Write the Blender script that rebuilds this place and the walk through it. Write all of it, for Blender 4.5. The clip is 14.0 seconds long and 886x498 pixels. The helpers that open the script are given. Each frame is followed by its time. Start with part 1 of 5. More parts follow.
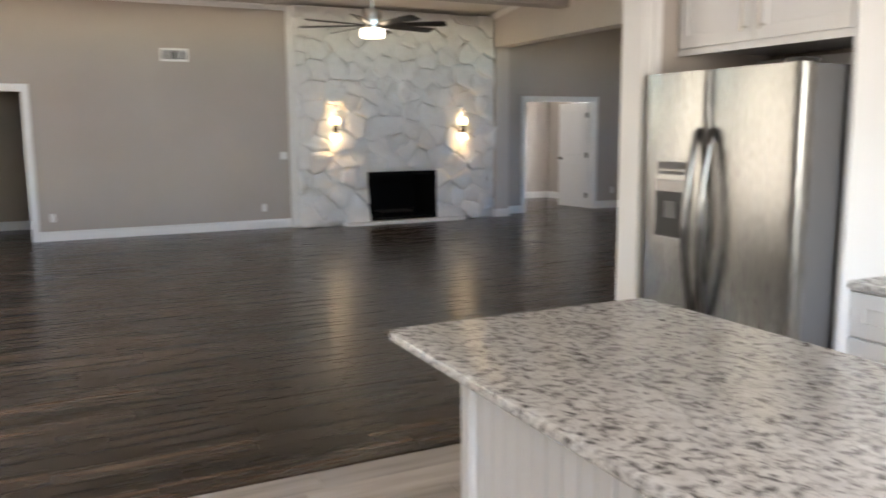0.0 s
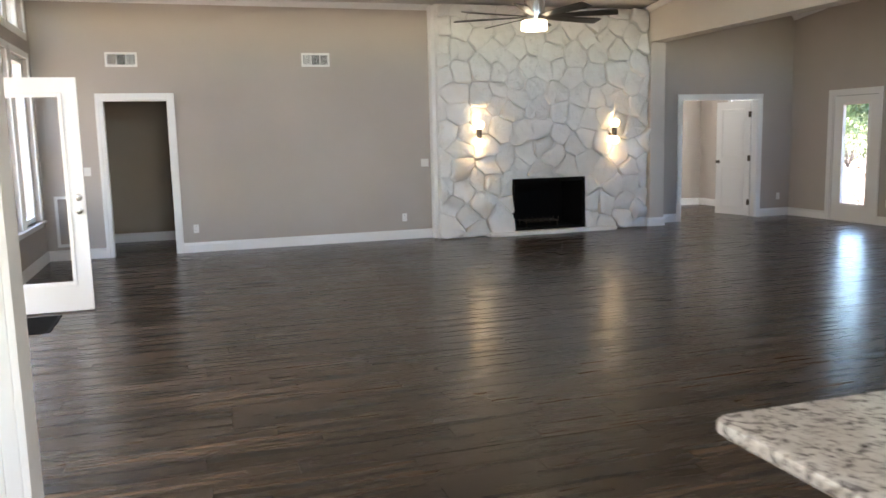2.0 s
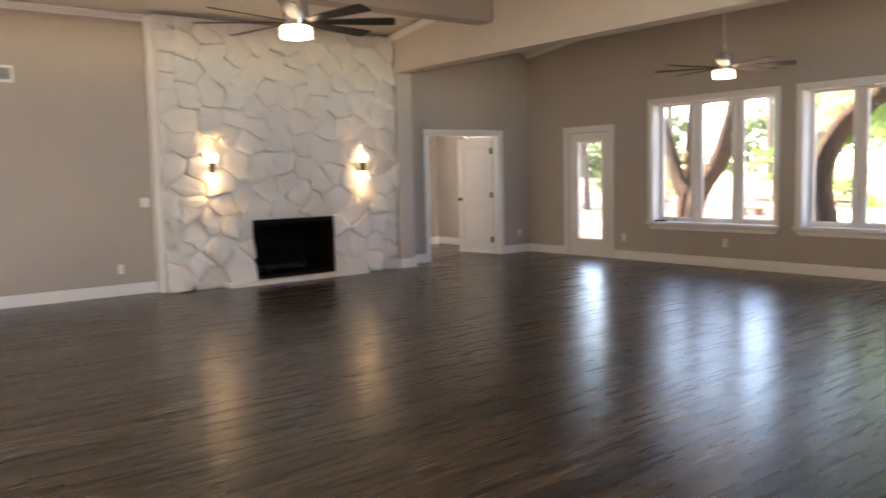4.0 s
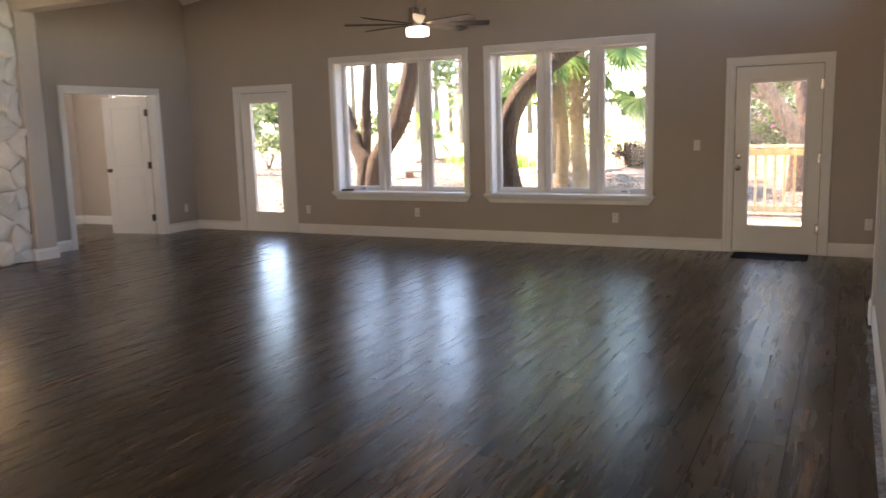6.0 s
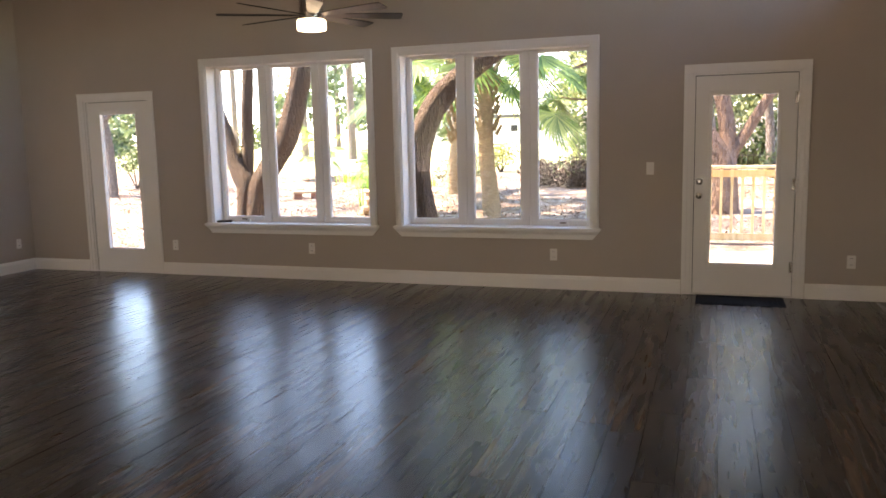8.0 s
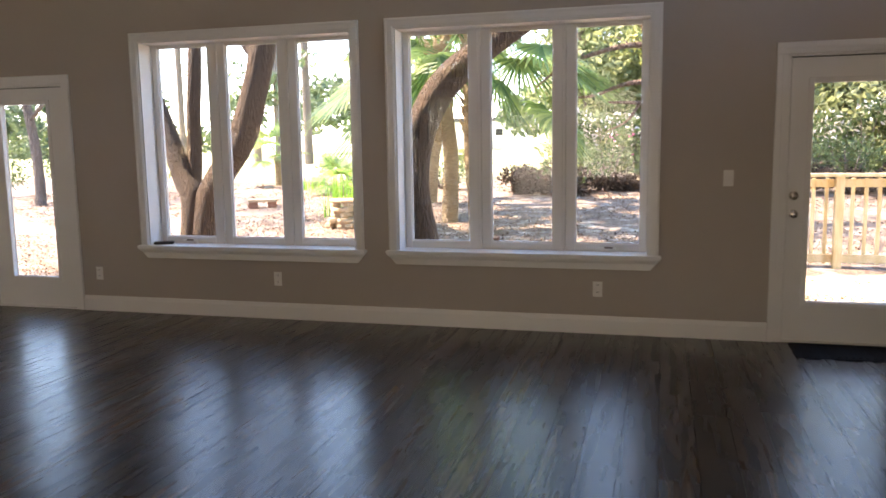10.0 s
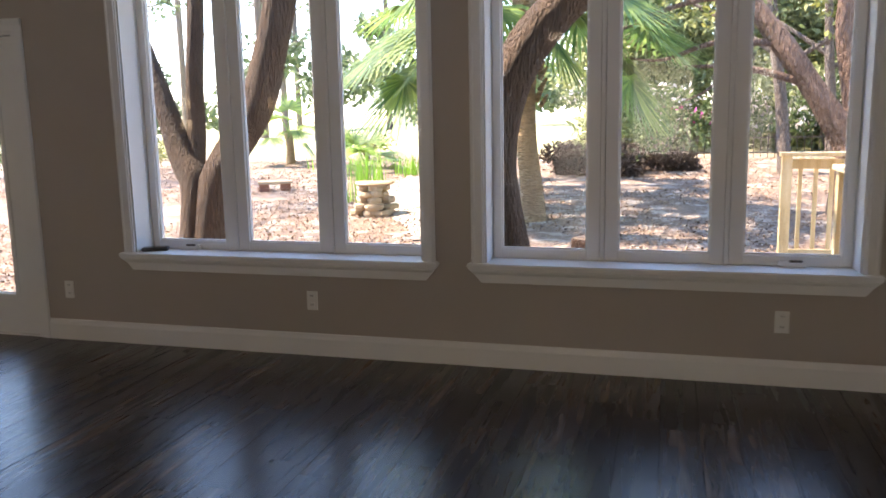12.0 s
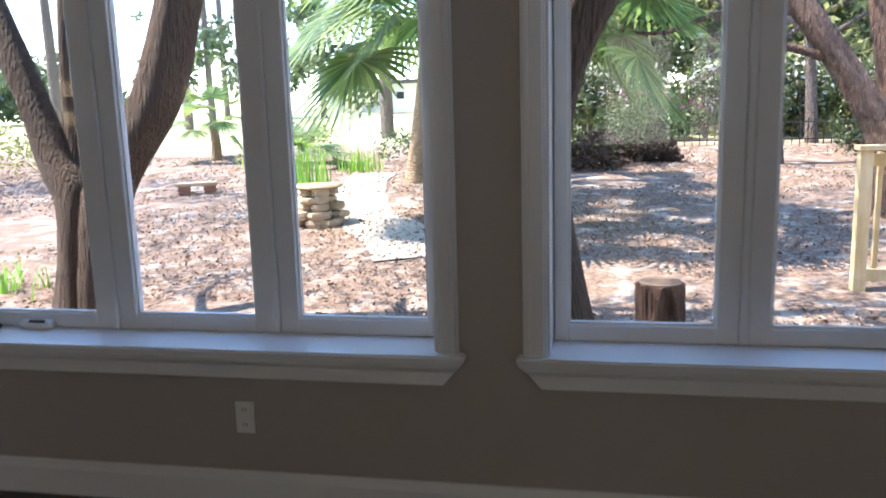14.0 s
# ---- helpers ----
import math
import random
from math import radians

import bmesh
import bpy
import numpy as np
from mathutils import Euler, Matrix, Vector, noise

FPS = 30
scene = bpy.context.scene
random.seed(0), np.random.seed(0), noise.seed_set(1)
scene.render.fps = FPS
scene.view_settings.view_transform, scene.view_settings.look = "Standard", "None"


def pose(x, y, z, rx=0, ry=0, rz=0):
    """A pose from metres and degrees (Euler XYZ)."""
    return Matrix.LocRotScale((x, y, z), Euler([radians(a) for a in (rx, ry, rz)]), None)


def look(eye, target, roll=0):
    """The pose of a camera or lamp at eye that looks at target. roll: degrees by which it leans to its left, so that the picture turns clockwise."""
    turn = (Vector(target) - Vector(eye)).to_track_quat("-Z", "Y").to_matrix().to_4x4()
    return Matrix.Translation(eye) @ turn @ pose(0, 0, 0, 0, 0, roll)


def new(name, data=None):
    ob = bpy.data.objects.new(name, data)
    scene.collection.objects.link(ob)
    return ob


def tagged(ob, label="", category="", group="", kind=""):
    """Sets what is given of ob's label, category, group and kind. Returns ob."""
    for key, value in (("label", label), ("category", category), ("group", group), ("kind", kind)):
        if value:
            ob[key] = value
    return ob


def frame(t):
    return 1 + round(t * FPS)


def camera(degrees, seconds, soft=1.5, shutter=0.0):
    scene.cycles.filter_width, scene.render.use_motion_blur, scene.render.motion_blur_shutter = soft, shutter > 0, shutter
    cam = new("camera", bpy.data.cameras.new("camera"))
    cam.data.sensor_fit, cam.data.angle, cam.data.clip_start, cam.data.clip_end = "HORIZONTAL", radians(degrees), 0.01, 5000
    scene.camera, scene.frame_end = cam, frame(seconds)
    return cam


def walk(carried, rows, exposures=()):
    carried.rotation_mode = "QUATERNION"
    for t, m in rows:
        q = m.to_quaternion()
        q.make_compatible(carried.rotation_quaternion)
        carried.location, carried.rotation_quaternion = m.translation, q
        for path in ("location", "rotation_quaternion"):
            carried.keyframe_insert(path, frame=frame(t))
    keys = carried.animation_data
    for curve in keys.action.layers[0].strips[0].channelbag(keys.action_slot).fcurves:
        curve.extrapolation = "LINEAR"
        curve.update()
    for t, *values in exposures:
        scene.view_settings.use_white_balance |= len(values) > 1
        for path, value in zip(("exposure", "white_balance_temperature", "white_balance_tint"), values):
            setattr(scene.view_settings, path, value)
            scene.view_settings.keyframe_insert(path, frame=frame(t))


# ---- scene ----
cam = camera(58.0, 14.0, soft=1.6, shutter=0.5)
PATH = [
    (0, (-0.688, -1.082, 1.546), (0.181, 0.695, 1.248), -0.4),
    (0.5, (-0.67, -0.931, 1.552), (-0.084, 0.96, 1.272), -0.3),
    (1, (-0.613, -0.779, 1.562), (-0.178, 1.152, 1.272), -0.1),
    (1.5, (-0.698, -0.467, 1.549), (-0.183, 1.444, 1.26), -0.7),
    (2, (-0.78, -0.16, 1.512), (-0.181, 1.729, 1.235), -1.4),
    (2.5, (-0.845, 0.285, 1.462), (-0.14, 2.143, 1.197), -2.0),
    (3, (-0.81, 0.645, 1.422), (0.098, 2.415, 1.193), -1.8),
    (3.5, (-0.74, 0.931, 1.426), (0.318, 2.619, 1.242), -2.0),
    (4, (-0.656, 1.29, 1.405), (0.58, 2.852, 1.218), -1.4),
    (4.2, (-0.582, 1.409, 1.398), (0.747, 2.89, 1.196), -1.2),
    (6.5, (0.319, 2.718, 1.513), (2.125, 3.524, 1.216), -1.4),
    (7, (0.693, 2.955, 1.542), (2.532, 3.692, 1.27), -1.0),
    (7.5, (1.125, 3.204, 1.529), (2.987, 3.883, 1.262), -1.2),
    (8, (1.601, 3.41, 1.511), (3.476, 4.05, 1.236), -1.3),
    (10.3, (3.538, 4.583, 1.457), (5.451, 5.106, 1.193), -0.9),
    (10.5, (3.723, 4.67, 1.445), (5.629, 5.212, 1.179), -1.0),
    (11, (4.131, 4.939, 1.437), (6.028, 5.515, 1.172), -0.8),
    (11.5, (4.524, 5.263, 1.443), (6.429, 5.802, 1.157), -1.2),
    (12, (4.966, 5.499, 1.43), (6.866, 6.035, 1.108), -1.1),
    (12.5, (5.417, 5.776, 1.419), (7.327, 6.248, 1.061), -1.1),
    (13, (5.896, 5.952, 1.417), (7.821, 6.338, 1.034), -1.3),
    (13.5, (6.353, 6.112, 1.426), (8.275, 6.523, 1.055), -1.3),
    (14, (6.807, 6.33, 1.437), (8.738, 6.708, 1.081), -1.7),
]
EXPOSURES = [(0.0, 3.8, 6900, 12), (0.5, 3.8, 6900, 12), (1.0, 4.15, 6800, 11), (1.5, 4.15, 6900, 11), (2.0, 4.08, 6900, 11), (2.6, 4.05, 7100, 12), (3.5, 4.06, 8200, 20), (4.2, 3.86, 8300, 20), (6.5, 3.68, 8200, 20), (8.0, 3.64, 8100, 20), (10.5, 3.28, 7700, 18), (11.5, 3.2, 7500, 18), (12.5, 2.83, 7000, 16), (13.5, 2.9, 6400, 13), (14.0, 2.64, 6300, 13)]
walk(cam, [(t, look(eye, target, roll)) for t, eye, target, roll in PATH], EXPOSURES)

# ---- world and sun ----
world = bpy.data.worlds.new("world")
scene.world = world
world.use_nodes = True
_sky = world.node_tree.nodes.new("ShaderNodeTexSky")
_sky.sky_type = 'NISHITA'
_sky.sun_disc = False
_sky.sun_elevation = radians(58)
_sky.sun_rotation = radians(-2)
_sky.altitude, _sky.dust_density, _sky.ozone_density = 800, 0.0, 3.0
_bg = world.node_tree.nodes["Background"]
_bg.inputs["Strength"].default_value = 0.15
world.node_tree.links.new(_sky.outputs[0], _bg.inputs["Color"])
sun = new("sun", bpy.data.lights.new("sun", 'SUN'))
sun.data.energy, sun.data.angle, sun.data.color = 2.9, radians(0.5), (1.0, 0.92, 0.80)
sun.matrix_world = look((0, 0, 20), (.02, -.5, 19.15))


def window_light(name, where, target, sx, sy, watts, color):
    """An area lamp in a window's opening, for the sky outside it."""
    ob = new(name, bpy.data.lights.new(name, 'AREA'))
    ob.data.shape, ob.data.size, ob.data.size_y = 'RECTANGLE', sx, sy
    ob.data.energy, ob.data.color = watts, color
    ob.matrix_world = look(where, target)
    return ob


SKYLIGHT = (1.0, 0.93, 0.82)
window_light("west_window_light", (-2.83, 4.88, 1.6), (0, 4.88, 1.5), 2.75, 2.03, 7.5, SKYLIGHT)
window_light("northwest_window_light", (-2.83, 10.0, 1.6), (0, 10.0, 1.5), 2.3, 2.03, 1.6, SKYLIGHT)
window_light("west_door_light", (-2.83, 7.33, 1.1), (0, 7.33, 1.0), 0.9, 2.0, 1.4, SKYLIGHT)
# fill lamp at an unseen window, added to brighten kitchen and end wall
window_light("kitchen_fill_light", (.5, -3.38, 1.57), (.5, 0, 1.3), 2.7, 1.2, 9.8, (1.0, 0.98, 0.95))
# fill lamp at a hidden window, added to lift the bedroom walls
window_light("bedroom_fill_light", (9.68, 12.6, 1.45), (8, 12.6, 1.3), 0.98, 1.25, 10.0, (0.86, 0.93, 1.0))


# ---- materials ----
def hexcol(c):
    return (c[0], c[1], c[2], 1.0)


class Mat:
    """A node material with a principled shader and short helpers."""

    def __init__(self, name, base, rough=0.5, metal=0.0, spec=0.5):
        self.m = bpy.data.materials.new(name)
        self.m.use_nodes = True
        self.t = self.m.node_tree
        self.b = self.t.nodes["Principled BSDF"]
        self.b.inputs["Base Color"].default_value = hexcol(base)
        self.b.inputs["Roughness"].default_value = rough
        self.b.inputs["Metallic"].default_value = metal
        self.b.inputs["Specular IOR Level"].default_value = spec
        self.base = base

    def node(self, kind, **values):
        n = self.t.nodes.new(kind)
        for k, v in values.items():
            n.inputs[k.replace("_", " ")].default_value = v
        return n

    def link(self, a, b):
        self.t.links.new(a, b)

    def coords(self, scale=(1, 1, 1), where="Object"):
        tc = self.t.nodes.new("ShaderNodeTexCoord")
        mp = self.t.nodes.new("ShaderNodeMapping")
        mp.inputs["Scale"].default_value = scale
        if where == "World":
            g = self.t.nodes.new("ShaderNodeNewGeometry")
            self.link(g.outputs["Position"], mp.inputs["Vector"])
        else:
            self.link(tc.outputs[where], mp.inputs["Vector"])
        return mp.outputs["Vector"]

    def noise(self, vec, scale=5.0, detail=4.0, rough=0.55, distortion=0.0):
        n = self.node("ShaderNodeTexNoise", Scale=scale, Detail=detail, Roughness=rough, Distortion=distortion)
        self.link(vec, n.inputs["Vector"])
        return n.outputs["Fac"]

    def ramp(self, fac, stops):
        r = self.t.nodes.new("ShaderNodeValToRGB")
        e = r.color_ramp.elements
        while len(e) < len(stops):
            e.new(0.5)
        for el, (p, c) in zip(e, stops):
            el.position = p
            el.color = hexcol(c) if len(c) == 3 else c
        self.link(fac, r.inputs["Fac"])
        return r.outputs["Color"]

    def mix(self, fac, a, b, mode='MIX'):
        n = self.t.nodes.new("ShaderNodeMix")
        n.data_type, n.blend_type = 'RGBA', mode
        for sock, v in ((n.inputs[0], fac), (n.inputs[6], a), (n.inputs[7], b)):
            if isinstance(v, (int, float)):
                sock.default_value = v
            elif isinstance(v, tuple):
                sock.default_value = hexcol(v)
            else:
                self.link(v, sock)
        return n.outputs[2]

    def remap(self, fac, lo, hi):
        n = self.node("ShaderNodeMapRange")
        n.inputs["To Min"].default_value = lo
        n.inputs["To Max"].default_value = hi
        self.link(fac, n.inputs["Value"])
        return n.outputs["Result"]

    def color(self, out):
        self.link(out, self.b.inputs["Base Color"])

    def rough(self, out):
        self.link(out, self.b.inputs["Roughness"])

    def bump(self, fac, strength=0.2, distance=0.01):
        n = self.node("ShaderNodeBump", Strength=strength, Distance=distance)
        self.link(fac, n.inputs["Height"])
        self.link(n.outputs["Normal"], self.b.inputs["Normal"])

    def random(self):
        return self.t.nodes.new("ShaderNodeObjectInfo").outputs["Random"]

    def island(self):
        return self.t.nodes.new("ShaderNodeNewGeometry").outputs["Random Per Island"]


def painted(name, base, rough=0.55, grain=0.04, bump=0.06, scale=180.0):
    m = Mat(name, base, rough)
    v = m.coords(where="World")
    big = m.noise(v, 0.9, 3)
    dark = tuple(c * (1 - grain) for c in base)
    light = tuple(min(1, c * (1 + grain)) for c in base)
    m.color(m.ramp(big, [(0.3, dark), (0.7, light)]))
    m.rough(m.remap(m.noise(v, 6.0, 3), rough - 0.06, rough + 0.08))
    m.bump(m.noise(v, scale, 2), bump, 0.003)
    return m.m


def plank_material(name, tones, rough, per_island=False, gloss=0.5, spread=1.0):
    m = Mat(name, tones[1], rough, spec=gloss)
    r = m.island() if per_island else m.random()
    shift = m.node("ShaderNodeVectorMath")
    shift.operation = 'ADD'
    comb = m.node("ShaderNodeCombineXYZ")
    mul = m.node("ShaderNodeMath")
    mul.operation = 'MULTIPLY'
    mul.inputs[1].default_value = 37.0
    m.link(r, mul.inputs[0])
    m.link(mul.outputs[0], comb.inputs[0])
    m.link(mul.outputs[0], comb.inputs[1])
    m.link(m.coords((0.55, 6.0, 1.0), "World"), shift.inputs[0])
    m.link(comb.outputs[0], shift.inputs[1])
    vec = shift.outputs[0]
    grain = m.noise(vec, 2.6, 3, 0.55, 0.1)
    fine = m.noise(vec, 9.0, 2, 0.5)
    col = m.ramp(grain, [(0.34, tones[0]), (0.50, tones[1]), (0.68, tones[2])])
    tone = m.ramp(r, [(0.0, tuple(1 - spread * v for v in (.68, .69, .69))), (0.5, tuple(1 - spread * v for v in (.13, .14, .15))), (1.0, tuple(1 + spread * v for v in (.70, .63, .58)))])
    col = m.mix(1.0, col, tone, 'MULTIPLY')
    col = m.mix(m.remap(fine, 0.0, 0.30), col, tones[0])
    m.color(col)
    m.rough(m.remap(grain, rough + 0.07, rough - 0.01))
    m.bump(grain, 0.044, 0.002)
    return m.m


WALL = painted("greige_wall_paint", (0.44, 0.388, 0.342), 0.62)
# partition colour, about 1.3 times WALL
PARTITION = painted("pale_cream_partition", (0.57, 0.52, 0.47), 0.6)
# hall walls: the dim hall's shade is put into a darker brown
WALL_HALL = painted("hall_wall_in_shade", (0.37, 0.295, 0.22), 0.62)
WHITE = painted("white_trim_paint", (0.80, 0.79, 0.77), 0.34, 0.02, 0.03, 60)
CEIL = painted("ceiling_paint", (0.74, 0.71, 0.67), 0.7, 0.03, 0.12, 120)
CABINET = painted("white_cabinet_lacquer", (0.80, 0.80, 0.80), 0.3, 0.015, 0.02, 40)


def painted_stone():
    m = Mat("white_painted_stone", (0.76, 0.75, 0.73), 0.48)
    v = m.coords(where="World")
    a, b = m.noise(v, 11.0, 4, 0.6, 0.4), m.noise(v, 70.0, 3)
    m.color(m.ramp(m.noise(v, 3.0, 4), [(0.3, (0.76, 0.75, 0.73)), (0.7, (0.84, 0.835, 0.82))]))
    m.rough(m.remap(b, 0.4, 0.6))
    m.bump(m.mix(0.25, m.ramp(a, [(0, (0, 0, 0)), (1, (1, 1, 1))]), m.ramp(b, [(0, (0, 0, 0)), (1, (1, 1, 1))])), 0.8, 0.05)
    return m.m


STONE_WHITE = painted_stone()
BEAM = painted("beam_paint", (0.42, 0.38, 0.35), 0.5, 0.05, 0.1, 60)
EXTERIOR = painted("exterior_siding", (0.55, 0.52, 0.47), 0.7)
ROOFMAT = painted("roof_shingle", (0.12, 0.11, 0.10), 0.9)
PLASTIC = painted("white_plastic", (0.80, 0.79, 0.76), 0.35, 0.01, 0.0)
OAK = plank_material("dark_wood_plank", [(0.009, 0.0060, 0.0042), (0.036, 0.0238, 0.0162), (0.120, 0.085, 0.062)], 0.24, False, 0.5)
OAK_REST = plank_material("dark_wood_plank_rest", [(0.009, 0.0060, 0.0042), (0.036, 0.0238, 0.0162), (0.120, 0.085, 0.062)], 0.24, True, 0.5)
TILE = plank_material("pale_plank_tile", [(0.42, 0.38, 0.33), (0.55, 0.50, 0.45), (0.64, 0.60, 0.55)], 0.4, False, 0.5, 0.22)
SUBFLOOR = Mat("dark_joint", (0.012, 0.010, 0.009), 0.7).m
GROUT = Mat("grey_grout", (0.35, 0.33, 0.31), 0.8).m
SOOT = Mat("black_firebox_steel", (0.004, 0.004, 0.0045), 0.75, 0.0, 0.15).m
BLACK = Mat("black_plastic", (0.015, 0.015, 0.016), 0.45).m
RUBBER = Mat("black_rubber_mat", (0.008, 0.008, 0.0085), 0.9, 0.0, 0.15).m


def metal(name, base, rough, stretch=(1, 1, 60), aniso=0.0):
    m = Mat(name, base, rough, 1.0)
    v = m.coords(stretch)
    n = m.noise(v, 8.0, 5)
    m.rough(m.remap(n, rough - 0.07, rough + 0.08))
    m.bump(n, 0.04, 0.001)
    m.b.inputs["Anisotropic"].default_value = aniso
    return m.m


STEEL_DARK = metal("dark_polished_steel", (0.17, 0.168, 0.165), 0.2, (60, 60, 1.2), 0.3)
STEEL = metal("brushed_stainless_steel", (0.27, 0.266, 0.256), 0.27, (60, 60, 1.2), 0.5)
NICKEL = metal("brushed_nickel", (0.55, 0.52, 0.48), 0.26, (20, 20, 1))
BRONZE = metal("dark_bronze", (0.10, 0.085, 0.07), 0.4)
FRIDGE_SIDE = painted("grey_enamel_panel", (0.13, 0.13, 0.135), 0.42, 0.03, 0.12, 300)


def granite():
    m = Mat("speckled_granite", (0.6, 0.58, 0.55), 0.26)
    v = m.coords(where="World")
    a = m.noise(v, 44.0, 6, 0.62, 0.5)
    col = m.ramp(a, [(0.33, (0.03, 0.029, 0.03)), (0.39, (0.22, 0.21, 0.21)), (0.46, (0.58, 0.57, 0.56)), (0.54, (0.82, 0.82, 0.80))])
    c = m.noise(v, 95.0, 4, 0.65)
    col = m.mix(m.ramp(c, [(0.60, (0, 0, 0)), (0.68, (0.7, 0.7, 0.7))]), col, (0.13, 0.125, 0.125))
    b = m.noise(v, 13.0, 4)
    col = m.mix(m.ramp(b, [(0.45, (0, 0, 0)), (0.75, (0.5, 0.5, 0.5))]), col, (0.50, 0.48, 0.47))
    m.color(col)
    m.bump(a, 0.02, 0.001)
    return m.m


GRANITE = granite()


def glow(name, color, strength):
    m = Mat(name, (0.8, 0.8, 0.8), 0.4)
    m.b.inputs["Emission Color"].default_value = hexcol(color)
    m.b.inputs["Emission Strength"].default_value = strength
    return m.m


LAMP_GLASS = glow("lit_opal_glass", (1.0, 0.74, 0.42), 0.62)
FAN_GLASS = glow("lit_opal_drum", (1.0, 0.84, 0.60), 0.55)


def glass():
    m = Mat("window_glass", (1, 1, 1), 0.0)
    t = m.t
    t.nodes.remove(m.b)
    tr = t.nodes.new("ShaderNodeBsdfTransparent")
    gl = t.nodes.new("ShaderNodeBsdfGlossy")
    gl.inputs["Roughness"].default_value = 0.01
    lw = t.nodes.new("ShaderNodeLayerWeight")
    lw.inputs["Blend"].default_value = 0.5
    pw = t.nodes.new("ShaderNodeMath")
    pw.operation = 'POWER'
    pw.inputs[1].default_value = 5.0
    t.links.new(lw.outputs["Facing"], pw.inputs[0])
    fr = t.nodes.new("ShaderNodeMath")
    fr.operation = 'MULTIPLY_ADD'
    fr.inputs[1].default_value, fr.inputs[2].default_value = 0.9, 0.026
    t.links.new(pw.outputs[0], fr.inputs[0])
    mx = t.nodes.new("ShaderNodeMixShader")
    t.links.new(fr.outputs[0], mx.inputs[0])
    t.links.new(tr.outputs[0], mx.inputs[1])
    t.links.new(gl.outputs[0], mx.inputs[2])
    t.links.new(mx.outputs[0], t.nodes["Material Output"].inputs["Surface"])
    return m.m


GLASS = glass()


# ---- mesh helpers ----
def box(bm, x0, x1, y0, y1, z0, z1):
    vs = [bm.verts.new((x, y, z)) for z in (z0, z1) for y in (y0, y1) for x in (x0, x1)]
    for f in ((0, 2, 3, 1), (4, 5, 7, 6), (0, 1, 5, 4), (2, 6, 7, 3), (0, 4, 6, 2), (1, 3, 7, 5)):
        bm.faces.new([vs[i] for i in f])
    return vs


def boxes(*rows, bevel=0.0, seg=2):
    bm = bmesh.new()
    for r in rows:
        box(bm, *r)
    if bevel:
        bmesh.ops.bevel(bm, geom=bm.edges[:], offset=bevel, segments=seg, affect='EDGES', clamp_overlap=True)
    return bm


def cyl(bm, p, q, r0, r1=None, n=16, cap=True):
    """A tapered tube from p to q."""
    r1 = r0 if r1 is None else r1
    p, q = Vector(p), Vector(q)
    rot = (q - p).to_track_quat('Z', 'Y').to_matrix()
    a = [bm.verts.new(p + rot @ Vector((r0 * math.cos(k * math.tau / n), r0 * math.sin(k * math.tau / n), 0))) for k in range(n)]
    b = [bm.verts.new(q + rot @ Vector((r1 * math.cos(k * math.tau / n), r1 * math.sin(k * math.tau / n), 0))) for k in range(n)]
    for k in range(n):
        bm.faces.new((a[k], a[(k + 1) % n], b[(k + 1) % n], b[k]))
    if cap:
        bm.faces.new(a[::-1])
        bm.faces.new(b)


def tube(bm, pts, r, n=10):
    """One bent round bar through the points."""
    pts = [Vector(p) for p in pts]
    rings = []
    for i, p in enumerate(pts):
        d = (pts[min(i + 1, len(pts) - 1)] - pts[max(i - 1, 0)]).normalized()
        u = d.cross(Vector((0, 1, 0))).normalized()
        w = d.cross(u)
        rings.append([bm.verts.new(p + (u * math.cos(k * math.tau / n) + w * math.sin(k * math.tau / n)) * r) for k in range(n)])
    for a, b in zip(rings, rings[1:]):
        for k in range(n):
            bm.faces.new((a[k], a[(k + 1) % n], b[(k + 1) % n], b[k]))
    bm.faces.new(rings[0][::-1])
    bm.faces.new(rings[-1])


def lathe(bm, profile, centre=(0, 0, 0), n=24):
    """Rings of (radius, height) about z, closed at both ends."""
    c = Vector(centre)
    rings = [[bm.verts.new(c + Vector((r * math.cos(k * math.tau / n), r * math.sin(k * math.tau / n), z))) for k in range(n)] for r, z in profile]
    for a, b in zip(rings, rings[1:]):
        for k in range(n):
            bm.faces.new((a[k], a[(k + 1) % n], b[(k + 1) % n], b[k]))
    bm.faces.new(rings[0][::-1])
    bm.faces.new(rings[-1])


def moulding(bm, profile, a, b, out, up=(0, 0, 1)):
    """A profile of (out, up) points swept from a to b."""
    a, b, out, up = Vector(a), Vector(b), Vector(out), Vector(up)
    r0 = [bm.verts.new(a + out * p + up * q) for p, q in profile]
    r1 = [bm.verts.new(b + out * p + up * q) for p, q in profile]
    n = len(profile)
    for k in range(n):
        bm.faces.new((r0[k], r0[(k + 1) % n], r1[(k + 1) % n], r1[k]))
    bm.faces.new(r0[::-1])
    bm.faces.new(r1)


def mesh_of(bm, name, material, smooth=None):
    bmesh.ops.recalc_face_normals(bm, faces=bm.faces[:])
    me = bpy.data.meshes.new(name)
    bm.to_mesh(me)
    bm.free()
    if material:
        me.materials.append(material)
    if smooth is not None:
        for p in me.polygons:
            p.use_smooth = True
        me.set_sharp_from_angle(angle=radians(smooth))
    return me


def part(name, bm, material, parent, label="", smooth=None):
    ob = new(name, mesh_of(bm, name, material, smooth))
    if parent is not None:
        ob.parent = parent
    if label:
        tagged(ob, label)
    return ob


def thing(name, label, category, where=(0, 0, 0), group="", kind="", turn=0):
    ob = new(name)
    ob.empty_display_size = 0.1
    ob.matrix_basis = pose(*where, 0, 0, turn)
    return tagged(ob, label, category, group, kind)


def setting(name, bm, material, label, category, smooth=None):
    ob = part(name, bm, material, None, "", smooth)
    return tagged(ob, label, category, kind="structure")


